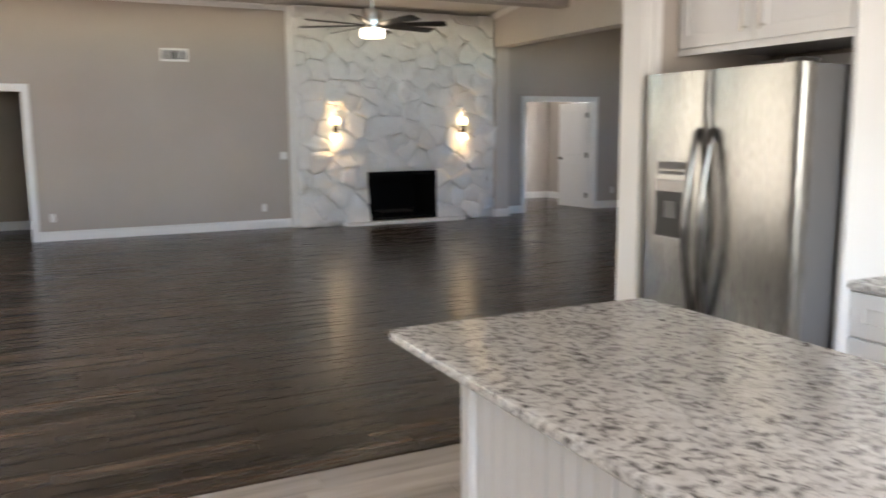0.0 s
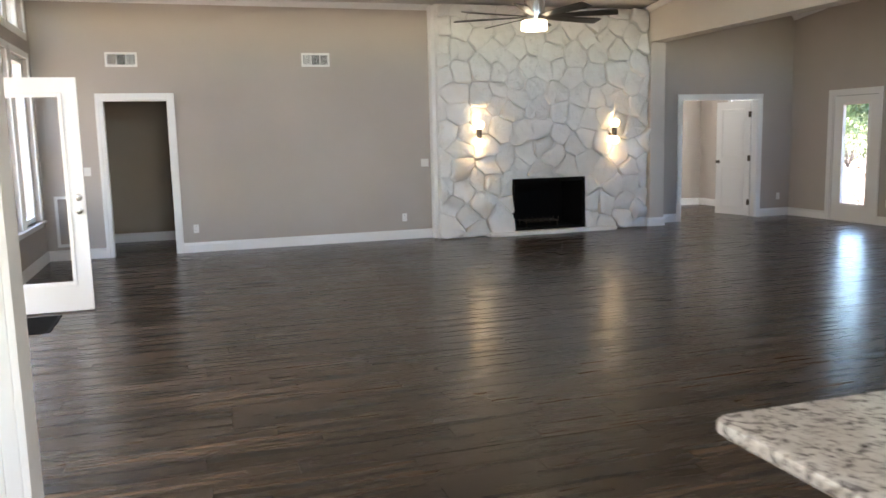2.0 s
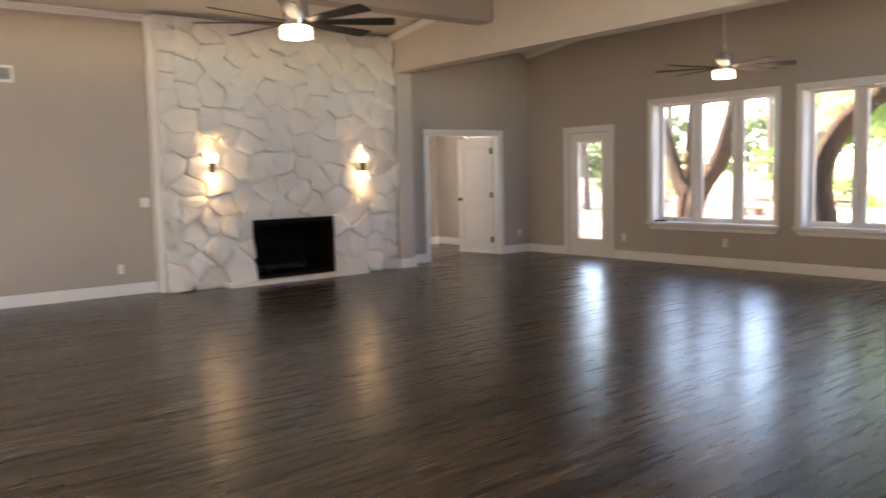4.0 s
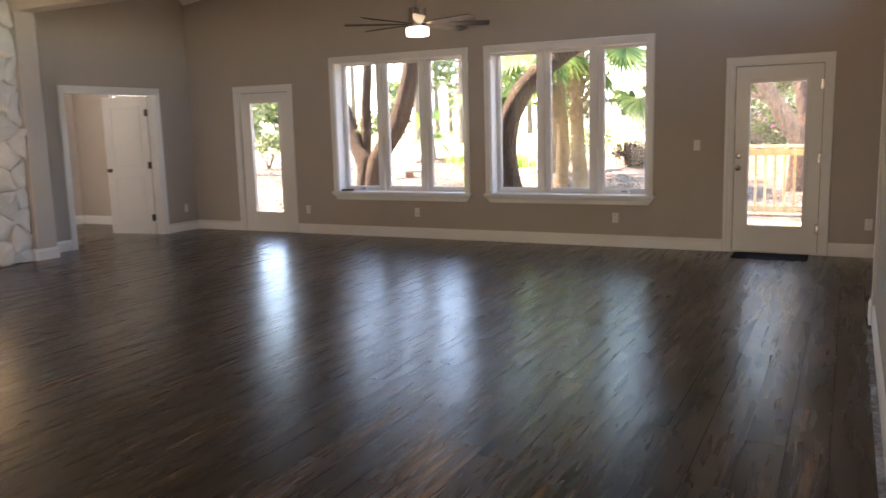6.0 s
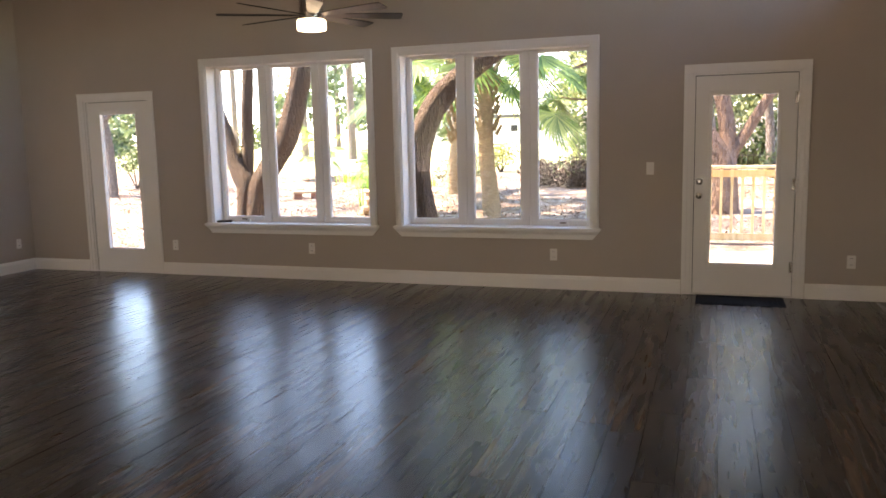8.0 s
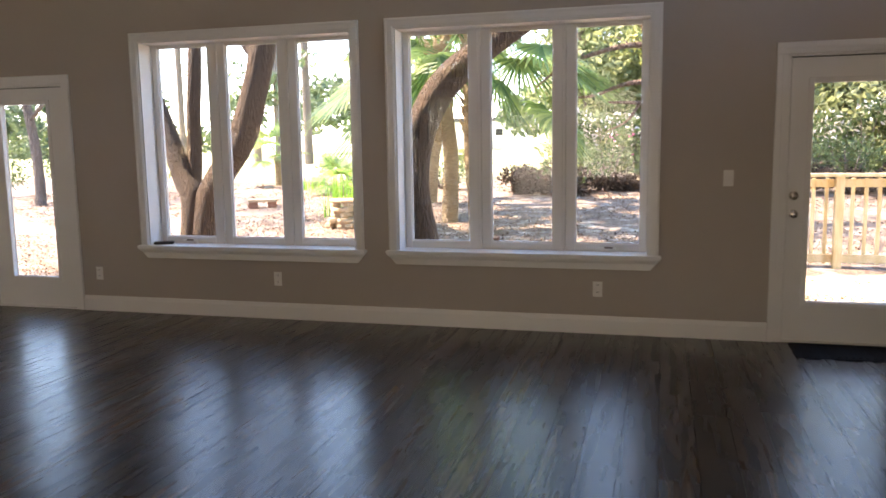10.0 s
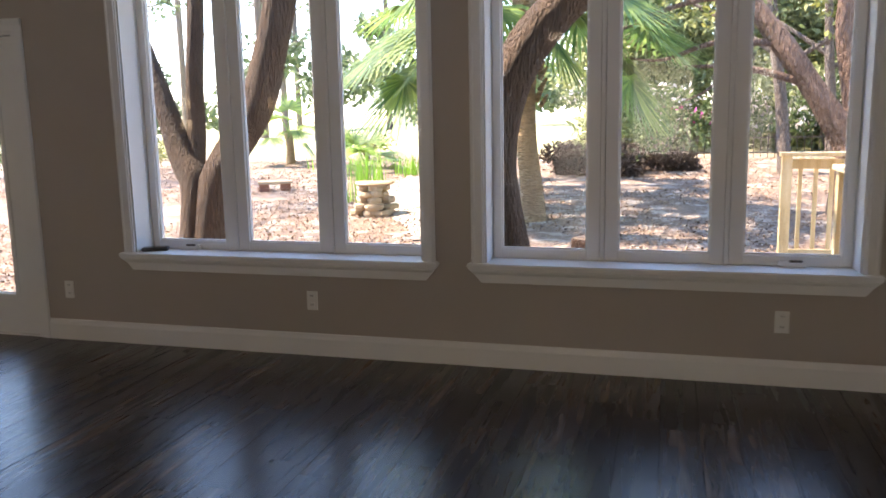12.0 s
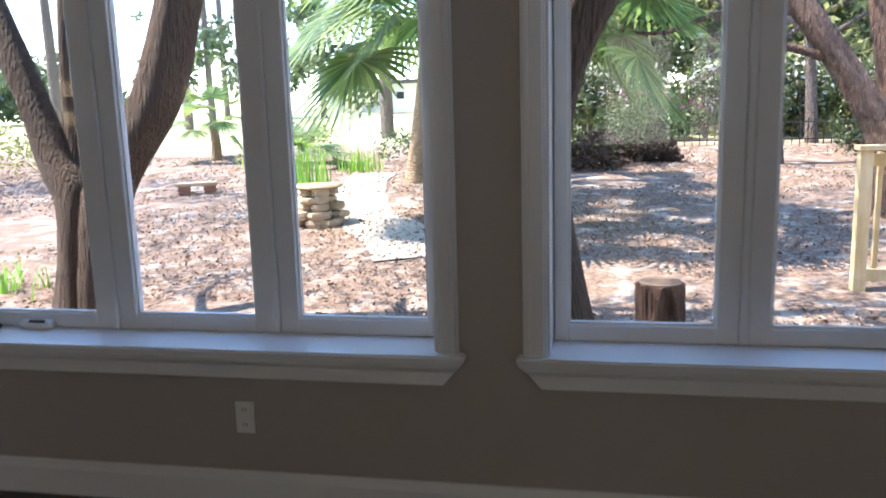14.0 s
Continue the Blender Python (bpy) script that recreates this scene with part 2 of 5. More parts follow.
# ---- the plan ----
XW, XL, YB, YS = 9.357, -2.60, 11.463, 2.25
RIDGE = 6.76
PX0, PX1, HEAD = 6.32, 6.58, 2.92
KN, KW, KE, KS = 2.10, -1.36, 2.85, -3.2


def ceil_z(y):
    return 3.43 + 0.125 * (YB - y) if y > RIDGE else 3.43 + 0.125 * (YB - RIDGE) - 0.125 * (RIDGE - y)


def wall_along_y(name, x0, x1, y0, y1, openings, material, label, top=None):
    """A wall whose length runs along y, with openings (y0, y1, z0, z1) through it."""
    bm = bmesh.new()
    cuts = sorted({y0, y1, *([RIDGE] if y0 < RIDGE < y1 else []), *(v for o in openings for v in o[:2])})
    for a, b in zip(cuts, cuts[1:]):
        mid = (a + b) / 2
        holes = sorted((o[2], o[3]) for o in openings if o[0] < mid < o[1])
        z = 0.0
        for h0, h1 in holes + [(None, None)]:
            if h0 is None:
                vs = box(bm, x0, x1, a, b, z, 9)
                for v in vs:
                    if v.co.z > 8:
                        v.co.z = top if top else ceil_z(v.co.y) + 0.02
            else:
                if h0 > z:
                    box(bm, x0, x1, a, b, z, h0)
                z = h1
    return setting(name, bm, material, label, "wall")


def wall_along_x(name, x0, x1, y0, y1, openings, material, label, top):
    bm = bmesh.new()
    cuts = sorted({x0, x1, *(v for o in openings for v in o[:2])})
    for a, b in zip(cuts, cuts[1:]):
        mid = (a + b) / 2
        z = 0.0
        for h0, h1 in sorted((o[2], o[3]) for o in openings if o[0] < mid < o[1]):
            if h0 > z:
                box(bm, a, b, y0, y1, z, h0)
            z = h1
        box(bm, a, b, y0, y1, z, top)
    return setting(name, bm, material, label, "wall")


# openings of the window wall: door_1, window_1, window_2, door_2
W1Y, W2Y, WZ = (6.859, 8.806), (4.537, 6.489), (0.60, 2.36)
D1Y, D2Y = (9.608, 10.522), (2.705, 3.612)
wall_east = wall_along_y("wall_east", XW, XW + 0.25, 1.93, YB + 2.9, [(*D2Y, 0, 2.04), (*W2Y, *WZ), (*W1Y, *WZ), (*D1Y, 0, 2.04), (12.1, 13.1, 0.8, 2.1)], WALL,
                         "greige painted wall with two large windows and two doors")
BED, HALL, FB = (7.13, 8.66), (-1.79, -0.96), (3.97, 5.18)
wall_north = wall_along_x("wall_north", XL - 0.2, XW, YB, YB + 0.14, [(*HALL, 0, 2.11), (*BED, 0, 2.04), (*FB, 0.05, 0.85)], WALL,
                          "greige painted end wall behind the stone fireplace", 3.45)
LWIN = [(3.5, 4.75), (5.0, 6.25), (8.85, 9.9), (10.1, 11.15)]
wall_west = wall_along_y("wall_west", XL - 0.2, XL, YS, YB, [(6.86, 7.80, 0, 2.15)] + [(a, b, 0.57, 2.6) for a, b in LWIN] + [(a, b, 2.92, 3.38) for a, b in LWIN[2:]] + [(a, b, 2.8, 3.2) for a, b in LWIN[:2]],
                         WALL, "greige painted wall with tall windows and transoms")
wall_south = wall_along_x("wall_south", XL - 0.2, PX1, KN, YS, [(-1.245, 1.98, 0, 2.45)], WALL, "greige wall with a wide cased opening to the kitchen", 2.90)
wall_south_sunroom = wall_along_x("wall_south_sunroom", PX1, XW + 0.2, 1.79, 1.93, [], WALL, "plain greige painted end wall", 2.90)
# partition between the living room and the sunroom: two short stubs and a deep header
bm = bmesh.new()
box(bm, PX0, PX1, 11.12, YB, 0, HEAD)
box(bm, PX0, PX1, 1.93, 2.27, 0, HEAD)
for a, b in ((1.93, RIDGE), (RIDGE, YB)):
    for v in box(bm, PX0, PX1, a, b, HEAD, 9):
        if v.co.z > 8:
            v.co.z = ceil_z(v.co.y) + 0.02
setting("wall_partition", bm, PARTITION, "pale cream partition with a wide opening under a deep header", "wall")
# the two slopes of the vaulted ceiling, with the roof above
bm = bmesh.new()
for a, b in ((1.79, RIDGE), (RIDGE, YB + 0.14)):
    for v in box(bm, XL - 0.2, XW + 0.2, a, b, 0, 1):
        v.co.z = ceil_z(v.co.y) + (0.02 if v.co.z < 0.5 else 0.14)
setting("ceiling", bm, CEIL, "vaulted ceiling of smooth pale plaster", "ceiling")
bm = bmesh.new()
for a, b in ((1.2, RIDGE), (RIDGE, YB + 3.4)):
    for v in box(bm, XL - 0.9, XW + 0.55, a, b, 0, 1):
        v.co.z = ceil_z(v.co.y) + (0.16 if v.co.z < 0.5 else 0.30)
setting("roof", bm, ROOFMAT, "dark shingle roof with eaves", "roof")

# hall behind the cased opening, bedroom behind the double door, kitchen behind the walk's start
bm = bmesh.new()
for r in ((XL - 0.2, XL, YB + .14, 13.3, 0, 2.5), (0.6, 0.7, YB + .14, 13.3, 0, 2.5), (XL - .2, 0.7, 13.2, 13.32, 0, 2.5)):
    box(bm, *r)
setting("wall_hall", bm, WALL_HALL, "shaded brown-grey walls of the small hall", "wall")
setting("ceiling_hall", boxes((XL - .2, .7, YB + .14, 13.32, 2.5, 2.6)), CEIL, "plain hall ceiling", "ceiling")
bm = bmesh.new()
for r in ((6.6, 6.72, YB + .14, 14.2, 0, 2.6), (6.6, XW, 14.06, 14.2, 0, 2.6)):
    box(bm, *r)
setting("wall_bedroom", bm, WALL, "plain greige bedroom walls", "wall")
setting("ceiling_bedroom", boxes((6.6, XW + .2, YB + .14, 14.37, 2.55, 2.65)), CEIL, "plain bedroom ceiling", "ceiling")
wall_kitchen_west = wall_along_y("wall_kitchen_west", KW - 0.12, KW, KS, KN, [], WALL, "greige kitchen wall with an air grille", 2.7)
wall_kitchen_east = wall_along_y("wall_kitchen_east", KE, KE + 0.12, KS, KN, [], WALL, "greige kitchen wall behind the cabinets", 2.7)
wall_kitchen_south = wall_along_x("wall_kitchen_south", KW - .12, KE + .12, KS - .15, KS, [(-0.9, 1.9, 0.95, 2.2)], WALL, "greige kitchen wall with an added, unseen window", 2.7)
setting("ceiling_kitchen", boxes((KW - .12, KE + .12, KS - .15, KN, 2.62, 2.72)), CEIL, "flat white kitchen ceiling", "ceiling")


# ---- trim ----
BASE_PROFILE = [(0.003, 0.0), (0.018, 0.0), (0.018, 0.105), (0.012, 0.12), (0.009, 0.135), (0.003, 0.14)]


def baseboard(a, b, out):
    bm = bmesh.new()
    moulding(bm, BASE_PROFILE, a, b, out)
    return setting("baseboard", bm, WHITE, "tall white moulded baseboard", "baseboard")


for a, b in ((1.93, 2.622), (3.695, 9.525), (10.605, YB)):
    baseboard((XW, a, 0), (XW, b, 0), (-1, 0, 0))
for a, b in ((XL, -1.872), (-0.878, 2.77), (PX1 + .02, 7.05), (8.742, XW - .02)):
    baseboard((a, YB, 0), (b, YB, 0), (0, -1, 0))
for a, b in ((YS, 6.77), (7.89, YB)):
    baseboard((XL, a, 0), (XL, b, 0), (1, 0, 0))
baseboard((PX0, 11.12, 0), (PX0, 11.26, 0), (-1, 0, 0))
baseboard((PX0 - .018, 11.12, 0), (PX1 + .018, 11.12, 0), (0, -1, 0))
baseboard((PX1, 11.12, 0), (PX1, YB, 0), (1, 0, 0))
baseboard((PX0 - .018, 2.27, 0), (PX1 + .018, 2.27, 0), (0, 1, 0))
baseboard((PX1, 1.93, 0), (PX1, 2.27, 0), (1, 0, 0))
baseboard((PX0, YS, 0), (PX0, 2.27, 0), (-1, 0, 0))
baseboard((PX1 + .02, 1.93, 0), (XW, 1.93, 0), (0, 1, 0))
baseboard((XL, YS, 0), (-1.34, YS, 0), (0, 1, 0))
baseboard((2.09, YS, 0), (PX0, YS, 0), (0, 1, 0))
baseboard((XL, 13.2, 0), (0.6, 13.2, 0), (0, -1, 0))
baseboard((6.72, 14.06, 0), (XW, 14.06, 0), (0, -1, 0))
baseboard((XW, YB + .14, 0), (XW, 14.06, 0), (-1, 0, 0))
baseboard((KW, KS, 0), (KW, KN - .02, 0), (1, 0, 0))

CROWN = [(0.003, 0.0), (0.012, 0.0), (0.02, 0.018), (0.055, 0.05), (0.065, 0.062), (0.065, 0.08), (0.003, 0.08)]


def crown(a, b, out):
    bm = bmesh.new()
    moulding(bm, CROWN, a, b, out)
    setting("crown_trim", bm, WHITE, "white crown moulding under the ceiling", "trim")


crown((XL, YB, 3.365), (2.77, YB, 3.365), (0, -1, 0))
for x, out, y0 in ((PX0, (-1, 0, 0), YS), (XW, (-1, 0, 0), 1.93), (XL, (1, 0, 0), YS)):
    crown((x, RIDGE, ceil_z(RIDGE) - .075), (x, YB - (.10 if x == PX0 else .0), ceil_z(YB) - .075), out)
    crown((x, y0, ceil_z(y0) - .075), (x, RIDGE, ceil_z(RIDGE) - .075), out)


def casing(name, axis, plane, out, a, b, top, w=0.085, sill=None, label="white moulded door casing"):
    """A casing of two legs and a head round an opening a..b on a wall; each board has a stepped face."""
    th = tagged(new(name), label, "trim", kind="structure")
    z0 = 0.0 if sill is None else sill

    def board(u0, u1, v0, v1, inner):
        bm = bmesh.new()
        for d0, e in ((0.014, 0.0), (0.022, 0.013)):
            lo, hi = sorted((plane + out * 0.002, plane + out * d0))
            k = [u0, u1, v0, v1]
            if e:
                if inner == 'lo':
                    k[0] += e * 3
                    k[1] -= e * 0.3
                elif inner == 'hi':
                    k[1] -= e * 3
                    k[0] += e * 0.3
                else:
                    k[2] += e * 3
                    k[3] -= e * 0.3
            if axis == 'x':
                box(bm, lo, hi, k[0], k[1], k[2], k[3])
            else:
                box(bm, k[0], k[1], lo, hi, k[2], k[3])
        bmesh.ops.bevel(bm, geom=bm.edges[:], offset=0.002, segments=1, affect='EDGES')
        part("casing_board", bm, WHITE, th)

    board(a - w, a, z0, top, 'hi')
    board(b, b + w, z0, top, 'lo')
    board(a - w, b + w, top, top + w, 'top')
    return th


def lining(name, axis, lo, hi, a, b, top, t=0.018):
    """Jamb boards inside an opening."""
    bm = bmesh.new()
    for u0, u1, v0, v1 in ((a, a + t, 0, top), (b - t, b, 0, top), (a + t, b - t, top - t, top)):
        if axis == 'x':
            box(bm, lo, hi, u0, u1, v0, v1)
        else:
            box(bm, u0, u1, lo, hi, v0, v1)
    return setting(name, bm, WHITE, "white painted jamb lining", "trim")


casing("door_trim", 'y', YB, -1, *HALL, 2.11)
lining("jamb_trim", 'y', YB - .004, YB + .144, *HALL, 2.11)
casing("door_trim", 'y', YB, -1, *BED, 2.04, 0.08)
lining("jamb_trim", 'y', YB - .004, YB + .144, *BED, 2.04)
casing("door_trim", 'y', KN, -1, -1.245, 1.98, 2.45, 0.095)
casing("door_trim", 'y', YS, 1, -1.245, 1.98, 2.45, 0.095)
lining("jamb_trim", 'y', KN - .004, YS + .004, -1.245, 1.98, 2.45)
casing("door_trim", 'x', XW, -1, *D1Y, 2.04, 0.08)
casing("door_trim", 'x', XW, -1, *D2Y, 2.04, 0.08)
casing("door_trim", 'x', XL, 1, 6.86, 7.80, 2.15, 0.08)
lining("jamb_trim", 'x', XL - .204, XL + .004, 6.86, 7.80, 2.15)
# white board along the edge of the stone
setting("stone_edge_trim", boxes((2.74, 2.80, 11.30, YB - .003, 0, 3.42), bevel=.006), WHITE, "narrow white board at the edge of the stone", "trim")


# ---- windows ----
def hollow(u0, u1, v0, v1, w, x0, x1):
    """A rectangular frame in a plane across x."""
    return [(x0, x1, u0, u0 + w, v0, v1), (x0, x1, u1 - w, u1, v0, v1), (x0, x1, u0 + w, u1 - w, v0, v0 + w), (x0, x1, u0 + w, u1 - w, v1 - w, v1)]


def pane(parent, x, u0, u1, v0, v1):
    ob = part("pane", boxes((x - .003, x + .003, u0, u1, v0, v1)), GLASS, parent)
    ob.visible_shadow = False
    return ob


def casement_window(name, y0, y1, label, operators):
    """Three tall sashes behind a deep reveal, a moulded stool with an apron, and a stepped casing."""
    th = tagged(new(name), label, "window", kind="structure")
    z0, z1 = WZ
    gx = XW + 0.21
    wide, edge = .492, .063
    step = (y1 - y0 - 2 * edge - wide) / 2
    part("window_frame", boxes(*hollow(y0, y1, z0, z1, .012, XW + .155, XW + .247)), WHITE, th)
    part("reveal", boxes((XW - .002, XW + .155, y0, y0 + .010, z0 + .013, z1 - .010), (XW - .002, XW + .155, y1 - .010, y1, z0 + .013, z1 - .010), (XW - .002, XW + .155, y0, y1, z1 - .010, z1)), WHITE, th)
    gap = step - wide
    for k in range(3):
        a = y0 + edge + k * step
        b = a + wide
        lo = a - (edge - .014 if k == 0 else gap / 2 - .014)
        hi = b + (edge - .014 if k == 2 else gap / 2 - .014)
        za, zb = z0 + .070, z1 - .035
        x0, x1 = XW + .170, XW + .230
        s = part("sash", boxes((x0, x1, lo, a, z0 + .013, z1 - .013), (x0, x1, b, hi, z0 + .013, z1 - .013), (x0, x1, a, b, z0 + .013, za), (x0, x1, a, b, zb, z1 - .013), bevel=.003, seg=1), WHITE, th)
        part("glazing_bead", boxes(*hollow(a - .006, b + .006, za - .006, zb + .006, .014, XW + .185, XW + .205)), WHITE, s)
        pane(s, gx, a, b, za, zb)
        if k < 2:
            part("mullion", boxes((XW + .160, XW + .235, b + gap / 2 - .012, b + gap / 2 + .012, z0 + .013, z1 - .013), bevel=.003, seg=1), WHITE, th)
    for k in operators:
        c = y0 + edge + k * step + wide / 2
        op = part("crank_operator", boxes((XW + .130, XW + .169, c - .07, c + .07, z0 + .013, z0 + .045), bevel=.006), WHITE, th, "white folding crank operator")
        part("crank_handle", boxes((XW + .118, XW + .131, c - .05, c + .02, z0 + .041, z0 + .053), bevel=.004), BRONZE, op, "dark crank handle")
    w = .078
    for ya, yb in ((y0 - w, y0), (y1, y1 + w)):
        bm = boxes((XW - .016, XW - .002, ya, yb, z0, z1 + w), (XW - .024, XW - .016, ya + .008, yb - .012, z0, z1 + w - .008), (XW - .030, XW - .024, *((ya + .008, ya + .026) if ya < y0 else (yb - .026, yb - .008)), z0, z1 + w - .008), bevel=.003, seg=1)
        part("casing_board", bm, WHITE, th)
    part("casing_head", boxes((XW - .0162, XW - .0022, y0, y1, z1, z1 + w), (XW - .0242, XW - .0162, y0 - w + .026, y1 + w - .026, z1 + .012, z1 + w - .009), (XW - .0302, XW - .0242, y0 - w + .008, y1 + w - .008, z1 + w - .026, z1 + w - .008), bevel=.003, seg=1), WHITE, th)
    part("window_sill", boxes((XW - .055, XW + .17, y0 - .098, y1 + .098, z0 - .012, z0 + .0125), bevel=.006), WHITE, th)
    # apron: a moulded strip whose ends slope inward
    bm = bmesh.new()
    rows = [(d, (-dz - .012) * .85, dz) for d, dz in ((.050, -.012), (.050, -.022), (.040, -.027), (.040, -.034), (.031, -.040), (.028, -.047), (.022, -.052), (.020, -.100), (.002, -.100), (.002, -.012))]
    l, r = [], []
    for d, cut, dz in rows:
        l.append(bm.verts.new((XW - d, y0 - .094 + cut, z0 + dz)))
        r.append(bm.verts.new((XW - d, y1 + .094 - cut, z0 + dz)))
    n = len(rows)
    for k in range(n):
        bm.faces.new((l[k], l[(k + 1) % n], r[(k + 1) % n], r[k]))
    bm.faces.new(l[::-1])
    bm.faces.new(r)
    part("apron", bm, WHITE, th)
    return th


casement_window("window_1", *W1Y, "white three-sash casement window onto the garden", (2,))
casement_window("window_2", *W2Y, "white three-sash casement window beside the garden door", (0,))


def plain_window(name, y0, y1, z0, z1, label, x=XL - .1, out=1):
    th = tagged(new(name), label, "window", kind="structure")
    part("window_frame", boxes(*hollow(y0, y1, z0, z1, .06, x - .04, x + .05), bevel=.004, seg=1), WHITE, th)
    pane(th, x, y0 + .055, y1 - .055, z0 + .055, z1 - .055)
    xf = x + out * .1
    s = sorted((xf + out * .002, xf + out * .02))
    part("casing_board", boxes(*hollow(y0 - .08, y1 + .08, z0 - .08, z1 + .08, .08, *s), bevel=.003, seg=1), WHITE, th)
    return th


for a, b in LWIN:
    w = plain_window("window_3", a, b, .57, 2.6, "tall white-framed window in the west wall")
    part("window_sill", boxes((XL - .05, XL + .06, a - .1, b + .1, .545, .57), bevel=.005), WHITE, w)
for (a, b), z in zip(LWIN, ((2.8, 3.2), (2.8, 3.2), (2.92, 3.38), (2.92, 3.38))):
    plain_window("window_4", a, b, *z, "white transom window high in the west wall")
# bedroom window added out of sight, only to admit the fill lamp
plain_window("window_5", 12.1, 13.1, .8, 2.1, "white bedroom window, unseen, added for light", XW + .1, -1)
# unseen window behind the walk's start, added so the fill lamp shines in
kw = tagged(new("window_6"), "wide white kitchen window, unseen, added for light", "window", kind="structure")
part("window_frame", boxes((-.9, -.84, KS - .1, KS - .02, .95, 2.2), (1.84, 1.9, KS - .1, KS - .02, .95, 2.2), (-.84, 1.84, KS - .1, KS - .02, .95, 1.01), (-.84, 1.84, KS - .1, KS - .02, 2.14, 2.2), (.47, .53, KS - .1, KS - .02, 1.01, 2.14)), WHITE, kw)
for a, b in ((-.84, .47), (.53, 1.84)):
    part("pane", boxes((a, b, KS - .063, KS - .057, 1.01, 2.14)), GLASS, kw).visible_shadow = False


# ---- doors ----
def knob(parent, x, y, z, d, material=NICKEL, r=0.028):
    """A round knob on a rose; d points out of the door's face along x."""
    bm = bmesh.new()
    lathe(bm, [(.030, 0), (.030, .006), (.012, .010), (.011, .028), (r * .8, .034), (r, .046), (r * .9, .058), (r * .4, .064)], n=20)
    bmesh.ops.transform(bm, matrix=Matrix.Translation((x, y, z)) @ Matrix.Rotation(radians(90 * d), 4, 'Y'), verts=bm.verts[:])
    return part("door_knob", bm, material, parent, "brushed metal round knob", 40)


def deadbolt(parent, x, y, z, d):
    bm = bmesh.new()
    lathe(bm, [(.031, 0), (.031, .010), (.024, .016), (.010, .017)], n=20)
    box(bm, -.006, .006, -.016, .016, .015, .030)
    bmesh.ops.transform(bm, matrix=Matrix.Translation((x, y, z)) @ Matrix.Rotation(radians(90 * d), 4, 'Y'), verts=bm.verts[:])
    return part("deadbolt", bm, NICKEL, parent, "brushed metal deadbolt", 40)


def glazed_leaf(th, y0, y1, x0, x1, gy0, gy1, gz0, gz1, top=2.014):
    """A white door leaf with one tall pane in a raised frame."""
    bm = boxes((x0, x1, y0, gy0, .012, top), (x0, x1, gy1, y1, .012, top), (x0, x1, gy0, gy1, .012, gz0), (x0, x1, gy0, gy1, gz1, top))
    leaf = part("door_leaf", bm, WHITE, th)
    for lo, hi in ((x0 - .010, x0 - .0005), (x1 + .0005, x1 + .010)):
        part("glass_bead", boxes(*hollow(gy0 - .025, gy1 + .025, gz0 - .025, gz1 + .025, .035, lo, hi), bevel=.003, seg=1), WHITE, th)
    pane(th, (x0 + x1) / 2, gy0 + .0, gy1 - .0, gz0, gz1)
    return leaf


def hinges(th, x, y, zs, material=NICKEL):
    for z in zs:
        bm = bmesh.new()
        cyl(bm, (x, y, z - .05), (x, y, z + .05), .008, n=10)
        box(bm, x + .001, x + .005, y - .03, y + .03, z - .05, z + .05)
        part("hinge", bm, material, th, "small metal butt hinge")


d1 = tagged(new("door_1"), "closed white exterior door with a narrow glass pane", "door", kind="structure")
glazed_leaf(d1, D1Y[0] + .024, D1Y[1] - .024, XW + .02, XW + .062, 9.80, 10.32, .28, 1.88)
part("door_frame", boxes((XW, XW + .15, D1Y[0], D1Y[0] + .018, 0, 2.04), (XW, XW + .15, D1Y[1] - .018, D1Y[1], 0, 2.04), (XW, XW + .15, *D1Y, 2.022, 2.04), (XW, XW + .15, *D1Y, 0, .010)), WHITE, d1)
# black strip paints the shadow in the gap round the leaf
part("gap_shadow", boxes(*hollow(D1Y[0] + .018, D1Y[1] - .018, .010, 2.022, .012, XW + .063, XW + .072)), BLACK, d1, "black strip for the shadow gap round the leaf")
d2 = tagged(new("door_2"), "closed white exterior door with a tall glass pane and knob", "door", kind="structure")
glazed_leaf(d2, D2Y[0] + .024, D2Y[1] - .024, XW + .02, XW + .062, 2.88, 3.45, .29, 1.85)
part("door_frame", boxes((XW, XW + .15, D2Y[0], D2Y[0] + .018, 0, 2.04), (XW, XW + .15, D2Y[1] - .018, D2Y[1], 0, 2.04), (XW, XW + .15, *D2Y, 2.022, 2.04), (XW, XW + .15, *D2Y, 0, .010)), WHITE, d2)
# same painted gap shadow behind this leaf
part("gap_shadow", boxes(*hollow(D2Y[0] + .018, D2Y[1] - .018, .010, 2.022, .012, XW + .063, XW + .072)), BLACK, d2, "black strip for the shadow gap round the leaf")
knob(d2, XW + .02, 3.545, .93, -1)
deadbolt(d2, XW + .02, 3.545, 1.06, -1)
hinges(d2, XW + .012, D2Y[0] + .02, (.28, 1.03, 1.80))
# the west door stands open into the room, square to its wall
d3 = tagged(new("door_3"), "white glazed door standing open into the room", "door", kind="structure")
d3.matrix_basis = pose(XL + .02, 7.80, 0, 0, 0, -90)
glazed_leaf(d3, .0, .91, .0, .044, .15, .76, .27, 1.96, 2.12)
knob(d3, .0, .855, .93, -1)
deadbolt(d3, .0, .855, 1.05, -1)
deadbolt(d3, .044, .855, 1.05, 1)
knob(d3, .044, .855, .93, 1)
